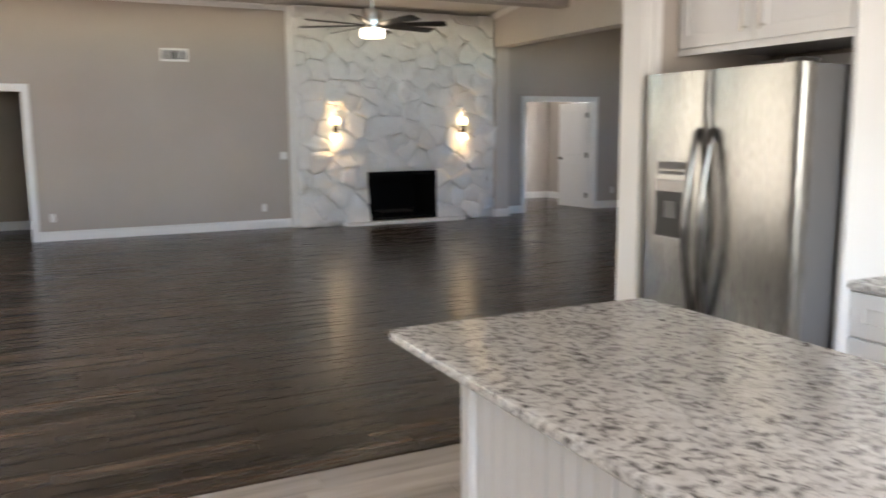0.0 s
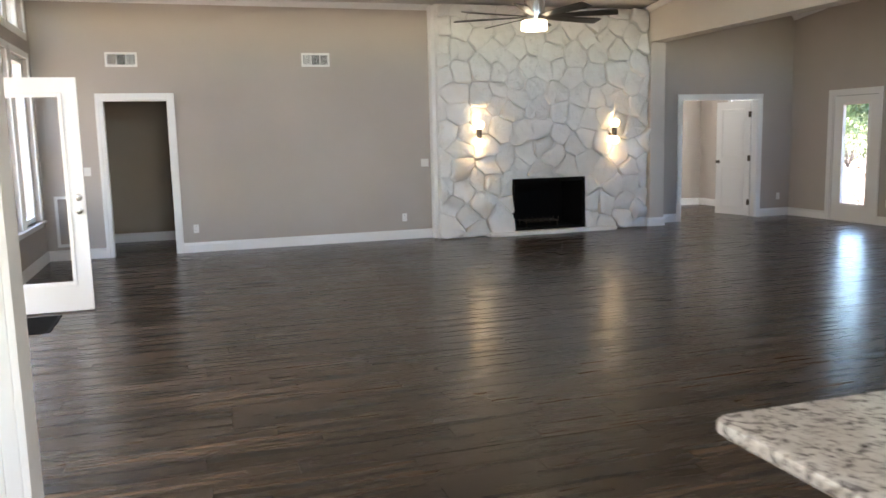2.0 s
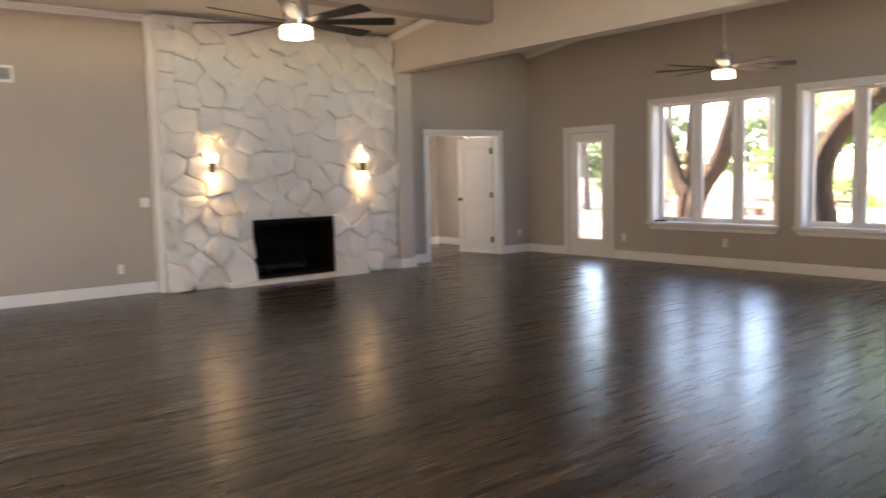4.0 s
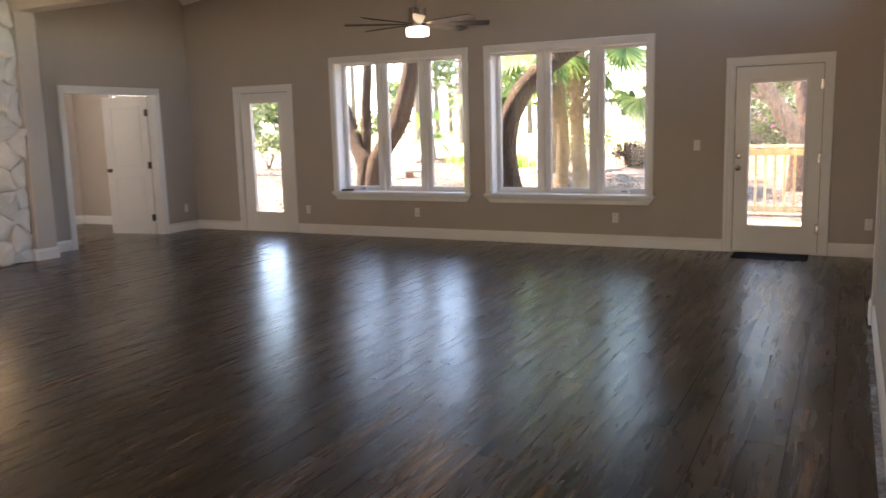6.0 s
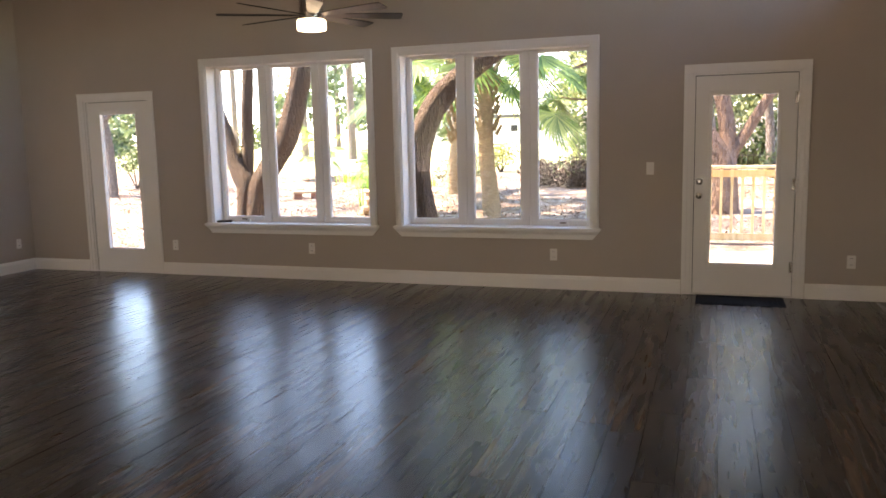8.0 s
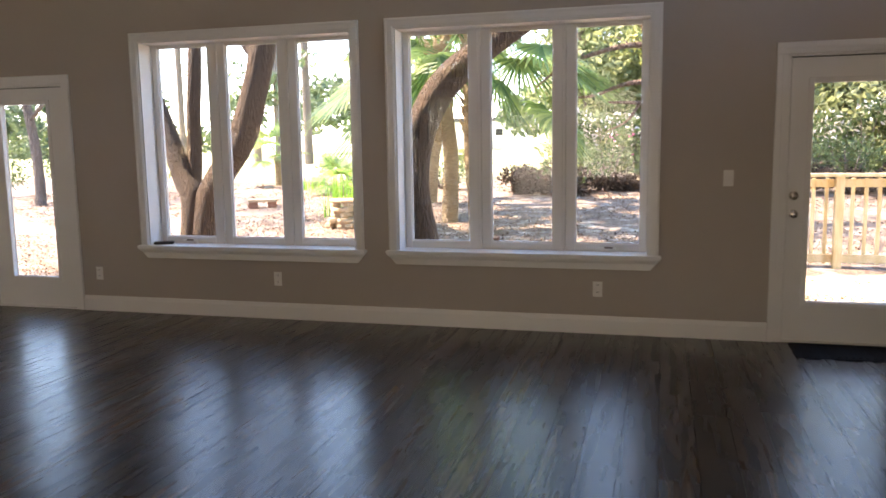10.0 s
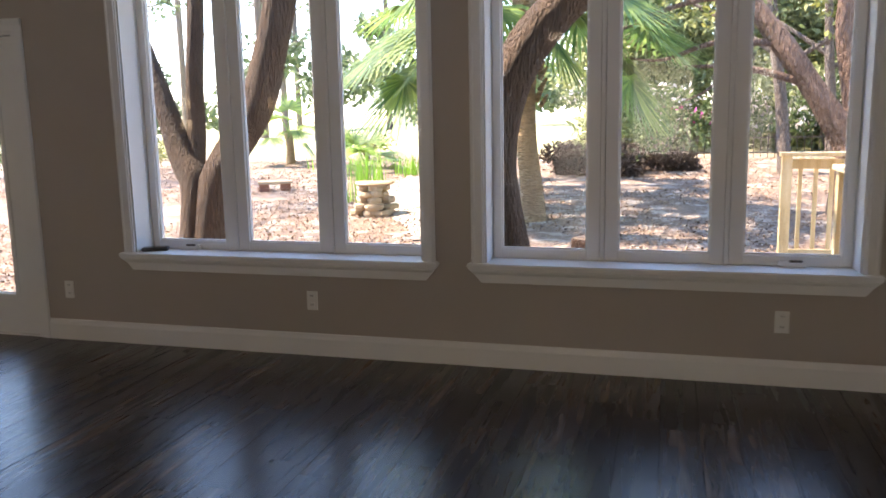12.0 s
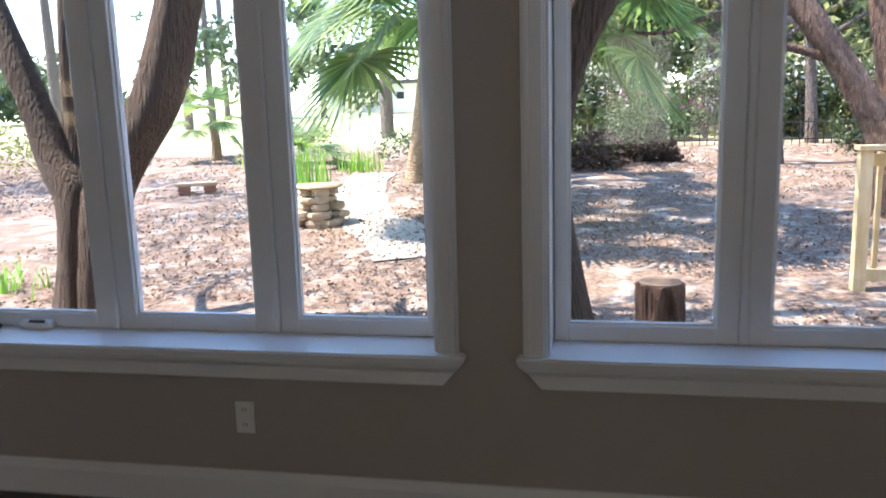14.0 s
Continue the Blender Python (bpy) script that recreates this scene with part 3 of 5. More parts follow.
# bedroom leaf, open inward, hinged at the jamb nearest the window wall
d4 = tagged(new("door_4"), "white two-panel bedroom door standing ajar", "door", kind="structure")
d4.matrix_basis = pose(BED[1] - .022, YB + .13, 0, 0, 0, 11)
bm = boxes((-.036, 0, 0, .75, .010, 2.01))
leaf = part("door_leaf", bm, WHITE, d4)
for z0, z1 in ((.13, .86), (1.02, 1.88)):
    for x0, x1 in ((-.0475, -.0365), (.0005, .0115)):
        part("panel_mould", boxes(*hollow(.12, .63, z0, z1, .026, x0, x1), bevel=.003, seg=1), WHITE, d4)
        part("panel", boxes((x0 + .003, x1 - .003, .175, .575, z0 + .055, z1 - .055), bevel=.003, seg=1), WHITE, d4)
knob(d4, -.036, .69, .95, -1, BRONZE)
hinges(d4, -.042, .012, (.25, 1.02, 1.78), BRONZE)


# ---- floors: bare slabs below the planks, then the large things ----
setting("floor", boxes((XL, XW, 2.30, YB, -.03, -.006), (XL, .6, YB, 13.2, -.03, -.006), (6.72, XW, YB, 14.06, -.03, -.006), (PX1, XW, 1.93, 2.30, -.03, -.006)), SUBFLOOR, "dark brown plank floor", "floor")
setting("floor_kitchen", boxes((KW, KE, KS, 2.298, -.03, -.006)), GROUT, "pale plank tile floor of the kitchen", "floor")
bm = bmesh.new()
moulding(bm, [(-.02, 0), (-.02, .003), (-.012, .007), (.012, .007), (.02, .003), (.02, 0)], (-1.3, 2.30, 0), (1.95, 2.30, 0), (0, 1, 0))
setting("floor_trim", bm, OAK, "dark threshold strip between tile and planks", "trim")

# ridge-side beam under the north slope
setting("beam", boxes((XL, PX0 - .002, 8.97, 9.25, 3.30, ceil_z(8.97) - .005), bevel=.01), BEAM, "painted timber ceiling beam", "beam")


# ---- living room: fireplace ----
def clip_cell(poly, p, n):
    """The part of a convex polygon on the side of p against the normal n."""
    out = []
    for a, b in zip(poly, poly[1:] + poly[:1]):
        da, db = (a - p).dot(n), (b - p).dot(n)
        if da <= 0:
            out.append(a)
        if (da < 0 < db) or (db < 0 < da):
            out.append(a.lerp(b, da / (da - db)))
    return out


def stone_cells(x0, x1, z0, z1, spacing, rng, hole):
    """Irregular cells filling a rectangle, from scattered sites, kept clear of the hole."""
    hx0, hx1, hz = hole
    sites = []
    for k in range(9000):
        p = Vector((rng.uniform(x0, x1), rng.uniform(z0, z1)))
        r = spacing * (1.35 if k < 60 else (1.0 if k < 500 else .62))
        if all((p - q).length > (r + o) / 2 for q, o in sites):
            sites.append((p, r))
    sites = [p for p, r in sites]
    cells = []
    for s in sites:
        poly = [Vector((x0, z0)), Vector((x1, z0)), Vector((x1, z1)), Vector((x0, z1))]
        for o in sites:
            if o is not s and (o - s).length < 1.3:
                poly = clip_cell(poly, (s + o) / 2, o - s)
        xs, zs = [p.x for p in poly], [p.y for p in poly]
        if min(zs) < hz and max(xs) > hx0 and min(xs) < hx1:
            if s.y > hz or (hx0 < s.x < hx1 and max(zs) > hz + .06):
                poly = clip_cell(poly, Vector((0, hz)), Vector((0, -1)))
            elif s.x < (hx0 + hx1) / 2:
                poly = clip_cell(poly, Vector((hx0, 0)), Vector((1, 0)))
            else:
                poly = clip_cell(poly, Vector((hx1, 0)), Vector((-1, 0)))
        if len(poly) >= 3:
            cells.append(poly)
    return cells


def stone_mesh(poly, rng, y):
    """One stone, a little proud of the mortar, with a flat, tilted, uneven front towards -y."""
    c = sum(poly, Vector((0, 0))) / len(poly)
    pts = [p + (c - p) * min(.3, .004 / max(.03, (c - p).length)) for p in poly]
    for cut in (.11, .19):
        pts = [q for a, b in zip(pts, pts[1:] + pts[:1]) for q in (a.lerp(b, cut), a.lerp(b, 1 - cut))]
    kept = []
    for p in pts:
        if not kept or (p - kept[-1]).length > .02:
            wob = Vector((noise.noise(Vector((p.x * 6, p.y * 6, 1))), noise.noise(Vector((p.x * 6, p.y * 6, 5)))))
            kept.append(p + wob * .05)
    pts = kept if len(kept) > 5 else pts
    depth = rng.uniform(.030, .088)
    tx, tz = rng.uniform(-.24, .24), rng.uniform(-.30, .10)
    seed = rng.uniform(0, 50)

    def ring(bm, inset, d, lump):
        vs = []
        for p in pts:
            q = p + (c - p) * min(.88, inset / max(.03, (c - p).length))
            tilt = ((q.x - c.x) * tx + (q.y - c.y) * tz + .034 * noise.noise(Vector((q.x * 7, q.y * 7, seed))) + .022 * noise.noise(Vector((q.x * 20, q.y * 20, seed)))) * lump
            vs.append(bm.verts.new((q.x, y - max(-.006, d + tilt), q.y)))
        return vs
    bm = bmesh.new()
    rings = [ring(bm, 0, -.008, 0), ring(bm, .001, depth * .60, .6), ring(bm, .006, depth * .88, .9), ring(bm, .024, depth, 1), ring(bm, .075, depth + .008, 1)]
    n = len(pts)
    for a, b in zip(rings, rings[1:]):
        for k in range(n):
            bm.faces.new((a[k], a[(k + 1) % n], b[(k + 1) % n], b[k]))
    m = bm.verts.new((c.x, y - depth - .010, c.y))
    for k in range(n):
        bm.faces.new((rings[-1][k], rings[-1][(k + 1) % n], m))
    return bm


SX0, SX1, SY = 2.80, PX0, 11.225
fireplace = thing("fireplace", "white-painted rough stone fireplace reaching the ceiling", "fireplace", kind="structure")
part("mortar_wall", boxes((SX0, FB[0], SY, YB - .003, 0, 3.43), (FB[1], SX1 - .003, SY, YB - .003, 0, 3.43), (FB[0], FB[1], SY, YB - .003, .85, 3.43), (FB[0], FB[1], SY, YB - .003, 0, .05)), STONE_WHITE, fireplace)
rng = random.Random(11)
for cell in stone_cells(SX0, SX1 - .005, 0, 3.42, .305, rng, (FB[0] - .005, FB[1] + .005, .86)):
    part("stone", stone_mesh(cell, rng, SY), STONE_WHITE, fireplace, "", 42)
# hearth: three uneven slabs
for a, b in ((3.52, 4.20), (4.205, 5.0), (5.005, 5.66)):
    bm = bmesh.new()
    front = [(a, 10.98 + rng.uniform(0, .03)), ((a + b) / 2, 10.97 + rng.uniform(0, .025)), (b, 10.98 + rng.uniform(0, .03))]
    lo = [bm.verts.new((x, y, 0.0)) for x, y in front + [(b, 11.220), (a, 11.220)]]
    hi = [bm.verts.new((x, y + .006, 0.05)) for x, y in front + [(b, 11.214), (a, 11.214)]]
    for k in range(5):
        bm.faces.new((lo[k], lo[(k + 1) % 5], hi[(k + 1) % 5], hi[k]))
    bm.faces.new(hi)
    bm.faces.new(lo[::-1])
    bmesh.ops.bevel(bm, geom=bm.edges[:], offset=.008, segments=2, affect='EDGES')
    part("hearth_slab", bm, STONE_WHITE, fireplace, "thin white-painted hearth stone")
firebox = thing("firebox", "empty black metal firebox set in the stone", "fireplace", (0, 0, 0))
part("liner", boxes((FB[0], FB[1], 11.95, 11.98, .05, .85), (FB[0], FB[0] + .02, 11.19, 11.95, .05, .85), (FB[1] - .02, FB[1], 11.19, 11.95, .05, .85), (FB[0] + .02, FB[1] - .02, 11.19, 11.95, .05, .07), (FB[0] + .02, FB[1] - .02, 11.19, 11.95, .83, .85)), SOOT, firebox)
part("face_frame", boxes((FB[0] - .005, FB[0] + .045, 11.165, 11.188, .052, .85), (FB[1] - .045, FB[1] + .005, 11.165, 11.188, .052, .85), (FB[0] + .045, FB[1] - .045, 11.165, 11.188, .79, .85), (FB[0] + .045, FB[1] - .045, 11.165, 11.188, .052, .10), bevel=.004), SOOT, firebox)
bm = bmesh.new()
for k in range(7):
    x = 4.30 + k * .09
    cyl(bm, (x, 11.42, .16), (x, 11.75, .16), .008, n=8)
    cyl(bm, (x, 11.42, .16), (x, 11.42, .22), .008, n=8)
for y in (11.45, 11.72):
    cyl(bm, (4.27, y, .15), (4.87, y, .15), .009, n=8)
    for x in (4.3, 4.84):
        cyl(bm, (x, y, .071), (x, y, .15), .009, n=8)
part("grate", bm, BRONZE, firebox, "low iron log grate")


# ---- sconces ----
def sconce(x, z):
    th = thing("wall_sconce", "lit dark-metal up-and-down wall sconce with opal glass shades", "wall lamp", (x, 11.155, z), "sconces on the stone")
    bm = boxes((-.055, .055, .0, .022, -.065, .065), bevel=.004)
    part("back_plate", bm, NICKEL, th)
    bm = bmesh.new()
    cyl(bm, (0, -.055, 0), (0, 0.0, 0), .012, n=12)
    part("arm", bm, NICKEL, th)
    bm = bmesh.new()
    lathe(bm, [(.032, -.066), (.038, -.060), (.038, .060), (.032, .066)], (0, -.085, 0), 24)
    part("sleeve", bm, BRONZE, th, "", 40)
    for s in (1, -1):
        bm = bmesh.new()
        prof = [(.030, .066), (.055, .078), (.074, .110), (.078, .145), (.066, .178), (.036, .192)]
        lathe(bm, [(r, s * h) for r, h in prof], (0, -.085, 0), 24)
        sh = part("shade", bm, LAMP_GLASS, th, "glowing opal glass shade", 50)
        sh.visible_shadow = False
        lamp = new("bulb", bpy.data.lights.new("bulb", 'SPOT'))
        lamp.data.energy, lamp.data.color, lamp.data.shadow_soft_size = .46, (1.0, 0.64, 0.31), .03
        lamp.data.spot_size, lamp.data.spot_blend = radians(140), .9
        lamp.matrix_basis = look((0, -.095, s * .15), (0, -.05, s * 1.0))
        lamp.parent = th
    return th


sconce(3.39, 1.55)
sconce(5.645, 1.54)


# ---- ceiling fans ----
FAN_BLADE = plank_material("dark_fan_blade", [(0.012, .010, .009), (.020, .016, .014), (.035, .028, .022)], .38)


def ceiling_fan(x, y, z, turn, label, blade_material):
    """z: the middle of the light drum."""
    th = thing("ceiling_fan", label, "ceiling fan", (x, y, z), "ceiling fans", turn=turn)
    bm = bmesh.new()
    lathe(bm, [(.10, -.045), (.122, -.040), (.125, -.030), (.125, .038), (.118, .044)], n=32)
    part("light_drum", bm, FAN_GLASS, th, "lit opal glass drum", 40)
    bm = bmesh.new()
    lathe(bm, [(.10, .045), (.112, .050), (.112, .09), (.10, .095), (.10, .235), (.094, .25), (.03, .255)], n=32)
    part("motor_housing", bm, NICKEL, th, "brushed nickel motor housing", 40)
    top = ceil_z(y) - z
    bm = bmesh.new()
    cyl(bm, (0, 0, .25), (0, 0, top - .03), .013, n=12)
    part("downrod", bm, NICKEL, th)
    bm = bmesh.new()
    lathe(bm, [(.02, top - .09), (.055, top - .075), (.068, top - .03), (.068, top + .03)], n=24)
    part("canopy", bm, NICKEL, th, "", 40)
    for k in range(8):
        bm = bmesh.new()
        rows = [(.10, .022), (.16, .030), (.30, .048), (.70, .066), (.775, .064), (.785, .050)]
        r0, r1 = [], []
        for r, w in rows:
            r0.append([bm.verts.new((r, -w, h)) for h in (-.004, .004)])
            r1.append([bm.verts.new((r, w, h)) for h in (-.004, .004)])
        n = len(rows)
        for i in range(n - 1):
            bm.faces.new((r0[i][1], r0[i + 1][1], r1[i + 1][1], r1[i][1]))
            bm.faces.new((r0[i][0], r1[i][0], r1[i + 1][0], r0[i + 1][0]))
            bm.faces.new((r0[i][0], r0[i + 1][0], r0[i + 1][1], r0[i][1]))
            bm.faces.new((r1[i][0], r1[i][1], r1[i + 1][1], r1[i + 1][0]))
        bm.faces.new((r0[0][0], r0[0][1], r1[0][1], r1[0][0]))
        bm.faces.new((r0[-1][0], r1[-1][0], r1[-1][1], r0[-1][1]))
        bmesh.ops.transform(bm, matrix=Matrix.Rotation(k * math.tau / 8, 4, 'Z') @ Matrix.Translation((0, 0, .085)) @ Matrix.Rotation(radians(-13), 4, 'X'), verts=bm.verts[:])
        part("blade", bm, blade_material, th, "long flat tapered blade")
    return th


ceiling_fan(2.48, 7.06, 2.545, 12, "brushed nickel ceiling fan with eight dark blades", FAN_BLADE)
ceiling_fan(7.92, 6.71, 2.49, 30, "nickel ceiling fan with eight blades under the sunroom vault", FAN_BLADE)


# ---- plates, grilles, mats ----
def outlet(m, label="white double wall outlet", w=.072, h=.118):
    """A cover plate with two sockets, facing local -y."""
    th = tagged(new("wall_outlet"), label, "outlet", "wall outlets")
    th.matrix_basis = m
    part("cover_plate", boxes((-w / 2, w / 2, -.007, -.0015, -h / 2, h / 2), bevel=.002), PLASTIC, th)
    for z in (-.028, .028):
        part("socket", boxes((-.017, .017, -.010, -.0072, z - .018, z + .018), bevel=.0012), PLASTIC, th)
        for x in (-.006, .006):
            part("slot", boxes((x - .0015, x + .0015, -.0112, -.0102, z - .002, z + .009)), BLACK, th)
    return th


def switch(m, gang=1, label="white rocker light switch"):
    th = tagged(new("light_switch"), label, "switch", "light switches")
    th.matrix_basis = m
    w = .07 + .046 * (gang - 1)
    part("cover_plate", boxes((-w / 2, w / 2, -.007, -.0015, -.058, .058), bevel=.002), PLASTIC, th)
    for k in range(gang):
        c = (k - (gang - 1) / 2) * .046
        part("rocker", boxes((c - .016, c + .016, -.011, -.0072, -.033, .033), bevel=.0015), PLASTIC, th)
    return th


for y in (9.35, 7.574, 4.902, 2.25):
    outlet(pose(XW, y, .345, 0, 0, -90))
switch(pose(XW, 3.985, 1.185, 0, 0, -90), 1)
for x in (-.70, 2.31):
    outlet(pose(x, YB, .33))
outlet(pose(9.12, YB, .345))
switch(pose(2.65, YB, 1.14), 2)
switch(pose(-2.05, YB, 1.17), 2)
switch(pose(KW, 1.78, 1.225, 0, 0, 90), 1)


def ceiling_grille(x, z, w=.40, h=.19):
    """A wall register with three fields of louvres."""
    th = thing("air_vent", "white louvred air register high on the wall", "vent", (x, YB, z), "air registers")
    part("frame", boxes((-w / 2, -w / 2 + .03, -.012, -.001, -h / 2, h / 2), (w / 2 - .03, w / 2, -.012, -.001, -h / 2, h / 2), (-w / 2 + .03, w / 2 - .03, -.012, -.001, -h / 2, -h / 2 + .03), (-w / 2 + .03, w / 2 - .03, -.012, -.001, h / 2 - .03, h / 2)), WHITE, th)
    # no hole in the wall: a black sheet paints the duct's shade
    part("backing", boxes((-w / 2 + .03, w / 2 - .03, -.003, -.001, -h / 2 + .03, h / 2 - .03)), BLACK, th, "black sheet for the shade behind the louvres")
    for c in (-.057, .057):
        part("divider", boxes((c - .006, c + .006, -.012, -.003, -h / 2 + .03, h / 2 - .03)), WHITE, th)
    for f, tilt in ((-.114, 35), (0, 5), (.114, -35)):
        for k in range(6):
            bm = boxes((-.001, .001, -.007, .007, -h / 2 + .03, h / 2 - .03))
            bmesh.ops.transform(bm, matrix=Matrix.Translation((f + (k - 2.5) * .017, -.0115, 0)) @ Matrix.Rotation(radians(tilt), 4, 'Z'), verts=bm.verts[:])
            part("louvre", bm, WHITE, th)
    return th


ceiling_grille(-1.51, 2.635)
ceiling_grille(1.07, 2.645)
# return-air grille low on the kitchen wall
th = thing("return_grille", "white return-air grille low on the wall", "vent", (KW, 1.68, .55))
part("frame", boxes((.001, .014, -.30, -.26, -.32, .32), (.001, .014, .26, .30, -.32, .32), (.001, .014, -.26, .26, -.32, -.28), (.001, .014, -.26, .26, .28, .32), bevel=.002, seg=1), WHITE, th)
for k in range(28):
    bm = boxes((-.001, .001, -.26, .26, -.010, .010))
    bmesh.ops.transform(bm, matrix=Matrix.Translation((.009, 0, -.27 + k * .02)) @ Matrix.Rotation(radians(35), 4, 'Y'), verts=bm.verts[:])
    part("louvre", bm, WHITE, th)
# grille beside the west door, seen through its pane
th = thing("wall_panel_grille", "white framed grille low on the end wall", "vent", (-2.28, YB, .52))
part("frame", boxes((-.19, -.15, -.014, -.001, -.34, .34), (.15, .19, -.014, -.001, -.34, .34), (-.15, .15, -.014, -.001, -.34, -.30), (-.15, .15, -.014, -.001, .30, .34), bevel=.002, seg=1), WHITE, th)
for k in range(24):
    bm = boxes((-.15, .15, -.012, .008, -.001, .001))
    bmesh.ops.transform(bm, matrix=Matrix.Translation((0, -.009, -.285 + k * .025)) @ Matrix.Rotation(radians(35), 4, 'X'), verts=bm.verts[:])
    part("louvre", bm, WALL, th)


def door_mat(x0, x1, y0, y1, label):
    th = thing("door_mat", label, "door mat", ((x0 + x1) / 2, (y0 + y1) / 2, 0), "door mats")
    hx, hy = (x1 - x0) / 2, (y1 - y0) / 2
    part("base", boxes((-hx, hx, -hy, hy, .0005, .007), bevel=.002, seg=1), RUBBER, th)
    bm = bmesh.new()
    n = 16
    for k in range(n):
        y = -hy + .03 + (2 * hy - .06) * (k + .5) / n
        box(bm, -hx + .03, hx - .03, y - .008, y + .008, .0072, .013)
    part("ribs", bm, RUBBER, th)
    return th


door_mat(8.92, 9.33, 2.80, 3.55, "black ribbed rubber door mat on the planks")
door_mat(-2.55, -1.93, 6.92, 7.62, "black ribbed rubber mat by the open glazed door")
# thick handset left on the window sill
th = thing("phone", "black handset in a thick case on the white window sill", "phone", (XW + .075, 8.715, .6128), turn=25)
part("case", boxes((-.04, .04, -.085, .085, .0, .024), bevel=.007), BLACK, th)
part("screen", boxes((-.034, .034, -.075, .075, .0243, .0252)), Mat("phone_glass", (.01, .01, .012), .05).m, th, "glossy dark screen")

# ---- kitchen ----
def rounded_slab(bm, x0, x1, y0, y1, z0, z1, r):
    pts = []
    for cx, cy, a in ((x1 - r, y1 - r, 0), (x0 + r, y1 - r, 90), (x0 + r, y0 + r, 180), (x1 - r, y0 + r, 270)):
        for k in range(7):
            t = radians(a + k * 15)
            pts.append((cx + r * math.cos(t), cy + r * math.sin(t)))
    e = .010
    layers = []
    for z, ins in ((z0, e), (z0 + e, 0), (z1 - e, 0), (z1 - e * .3, e * .3), (z1, e)):
        cx, cy = (x0 + x1) / 2, (y0 + y1) / 2
        layers.append([bm.verts.new((x - math.copysign(ins, x - cx), y - math.copysign(ins, y - cy), z)) for x, y in pts])
    n = len(pts)
    for a, b in zip(layers, layers[1:]):
        for k in range(n):
            bm.faces.new((a[k], a[(k + 1) % n], b[(k + 1) % n], b[k]))
    bm.faces.new(layers[0][::-1])
    bm.faces.new(layers[-1])


island = thing("kitchen_island", "white beadboard kitchen island base on tile", "island", (0, 0, 0))
part("carcass", boxes((.30, 1.19, -1.6, .745, .10, .885)), CABINET, island)
part("plinth", boxes((.34, 1.15, -1.56, .70, 0, .10)), CABINET, island)
for k in range(38):
    y0 = -1.6 + k * .062
    if y0 < .73:
        part("beadboard", boxes((.288, .2995, y0, min(.745, y0 + .058), .10, .885), bevel=.004, seg=1), CABINET, island)
for k in range(14):
    x0 = .30 + k * .0638
    part("beadboard", boxes((x0, x0 + .0595, .7455, .757, .10, .885), bevel=.004, seg=1), CABINET, island)
part("corner_post", boxes((.268, .3155, .72, .772, .0, .885), bevel=.004, seg=1), CABINET, island)
bm = bmesh.new()
rounded_slab(bm, .226, 1.27, -1.70, 1.212, .886, .921, .05)
tagged(part("countertop", bm, GRANITE, None, "", 35), "pale speckled granite island countertop with an overhang", "countertop")


def bar_handle(parent, x, y, z0, z1, material=NICKEL, out=-1):
    bm = bmesh.new()
    cyl(bm, (x + out * .032, y, z0), (x + out * .032, y, z1), .006, n=10)
    for z in (z0 + .02, z1 - .02):
        cyl(bm, (x, y, z), (x + out * .032, y, z), .005, n=8)
    return part("handle", bm, material, parent, "slim brushed bar handle", 40)


def shaker_front(th, name, x, y0, y1, z0, z1):
    """A door or drawer front facing -x: frame and recessed panel."""
    f = part(name, boxes(*hollow(y0, y1, z0, z1, .062, x - .019, x), bevel=.0015, seg=1), CABINET, th)
    part("recessed_panel", boxes((x - .010, x - .001, y0 + .06, y1 - .06, z0 + .06, z1 - .06)), CABINET, f)
    return f


FX, FY0, FY1 = 1.945, 1.13, 2.05
fridge = thing("refrigerator", "stainless side-by-side refrigerator with an ice dispenser", "refrigerator", (0, 0, 0))
part("body", boxes((FX + .075, FX + .80, FY0 + .01, FY1 - .01, .03, 1.79), bevel=.006), FRIDGE_SIDE, fridge, "grey enamelled cabinet")
part("toe_grille", boxes((FX + .06, FX + .10, FY0 + .02, FY1 - .02, .005, .10), bevel=.004), BLACK, fridge)
for x in (FX + .15, FX + .7):
    for y in (FY0 + .1, FY1 - .1):
        bm = bmesh.new()
        cyl(bm, (x, y, 0), (x, y, .031), .022, n=10)
        part("foot", bm, BLACK, fridge)
SEAM = 1.62


def fridge_door(y0, y1, name):
    """A door with a gently rounded front edge."""
    bm = bmesh.new()
    prof = [(FX + .07, y0), (FX + .02, y0), (FX + .006, y0 + .012), (FX, y0 + .04), (FX, y1 - .04), (FX + .006, y1 - .012), (FX + .02, y1), (FX + .07, y1)]
    lo = [bm.verts.new((x, y, .11)) for x, y in prof]
    hi = [bm.verts.new((x, y, 1.795)) for x, y in prof]
    for k in range(8):
        bm.faces.new((lo[k], lo[(k + 1) % 8], hi[(k + 1) % 8], hi[k]))
    bm.faces.new(hi)
    bm.faces.new(lo[::-1])
    return part(name, bm, STEEL, fridge, "brushed stainless door", 60)


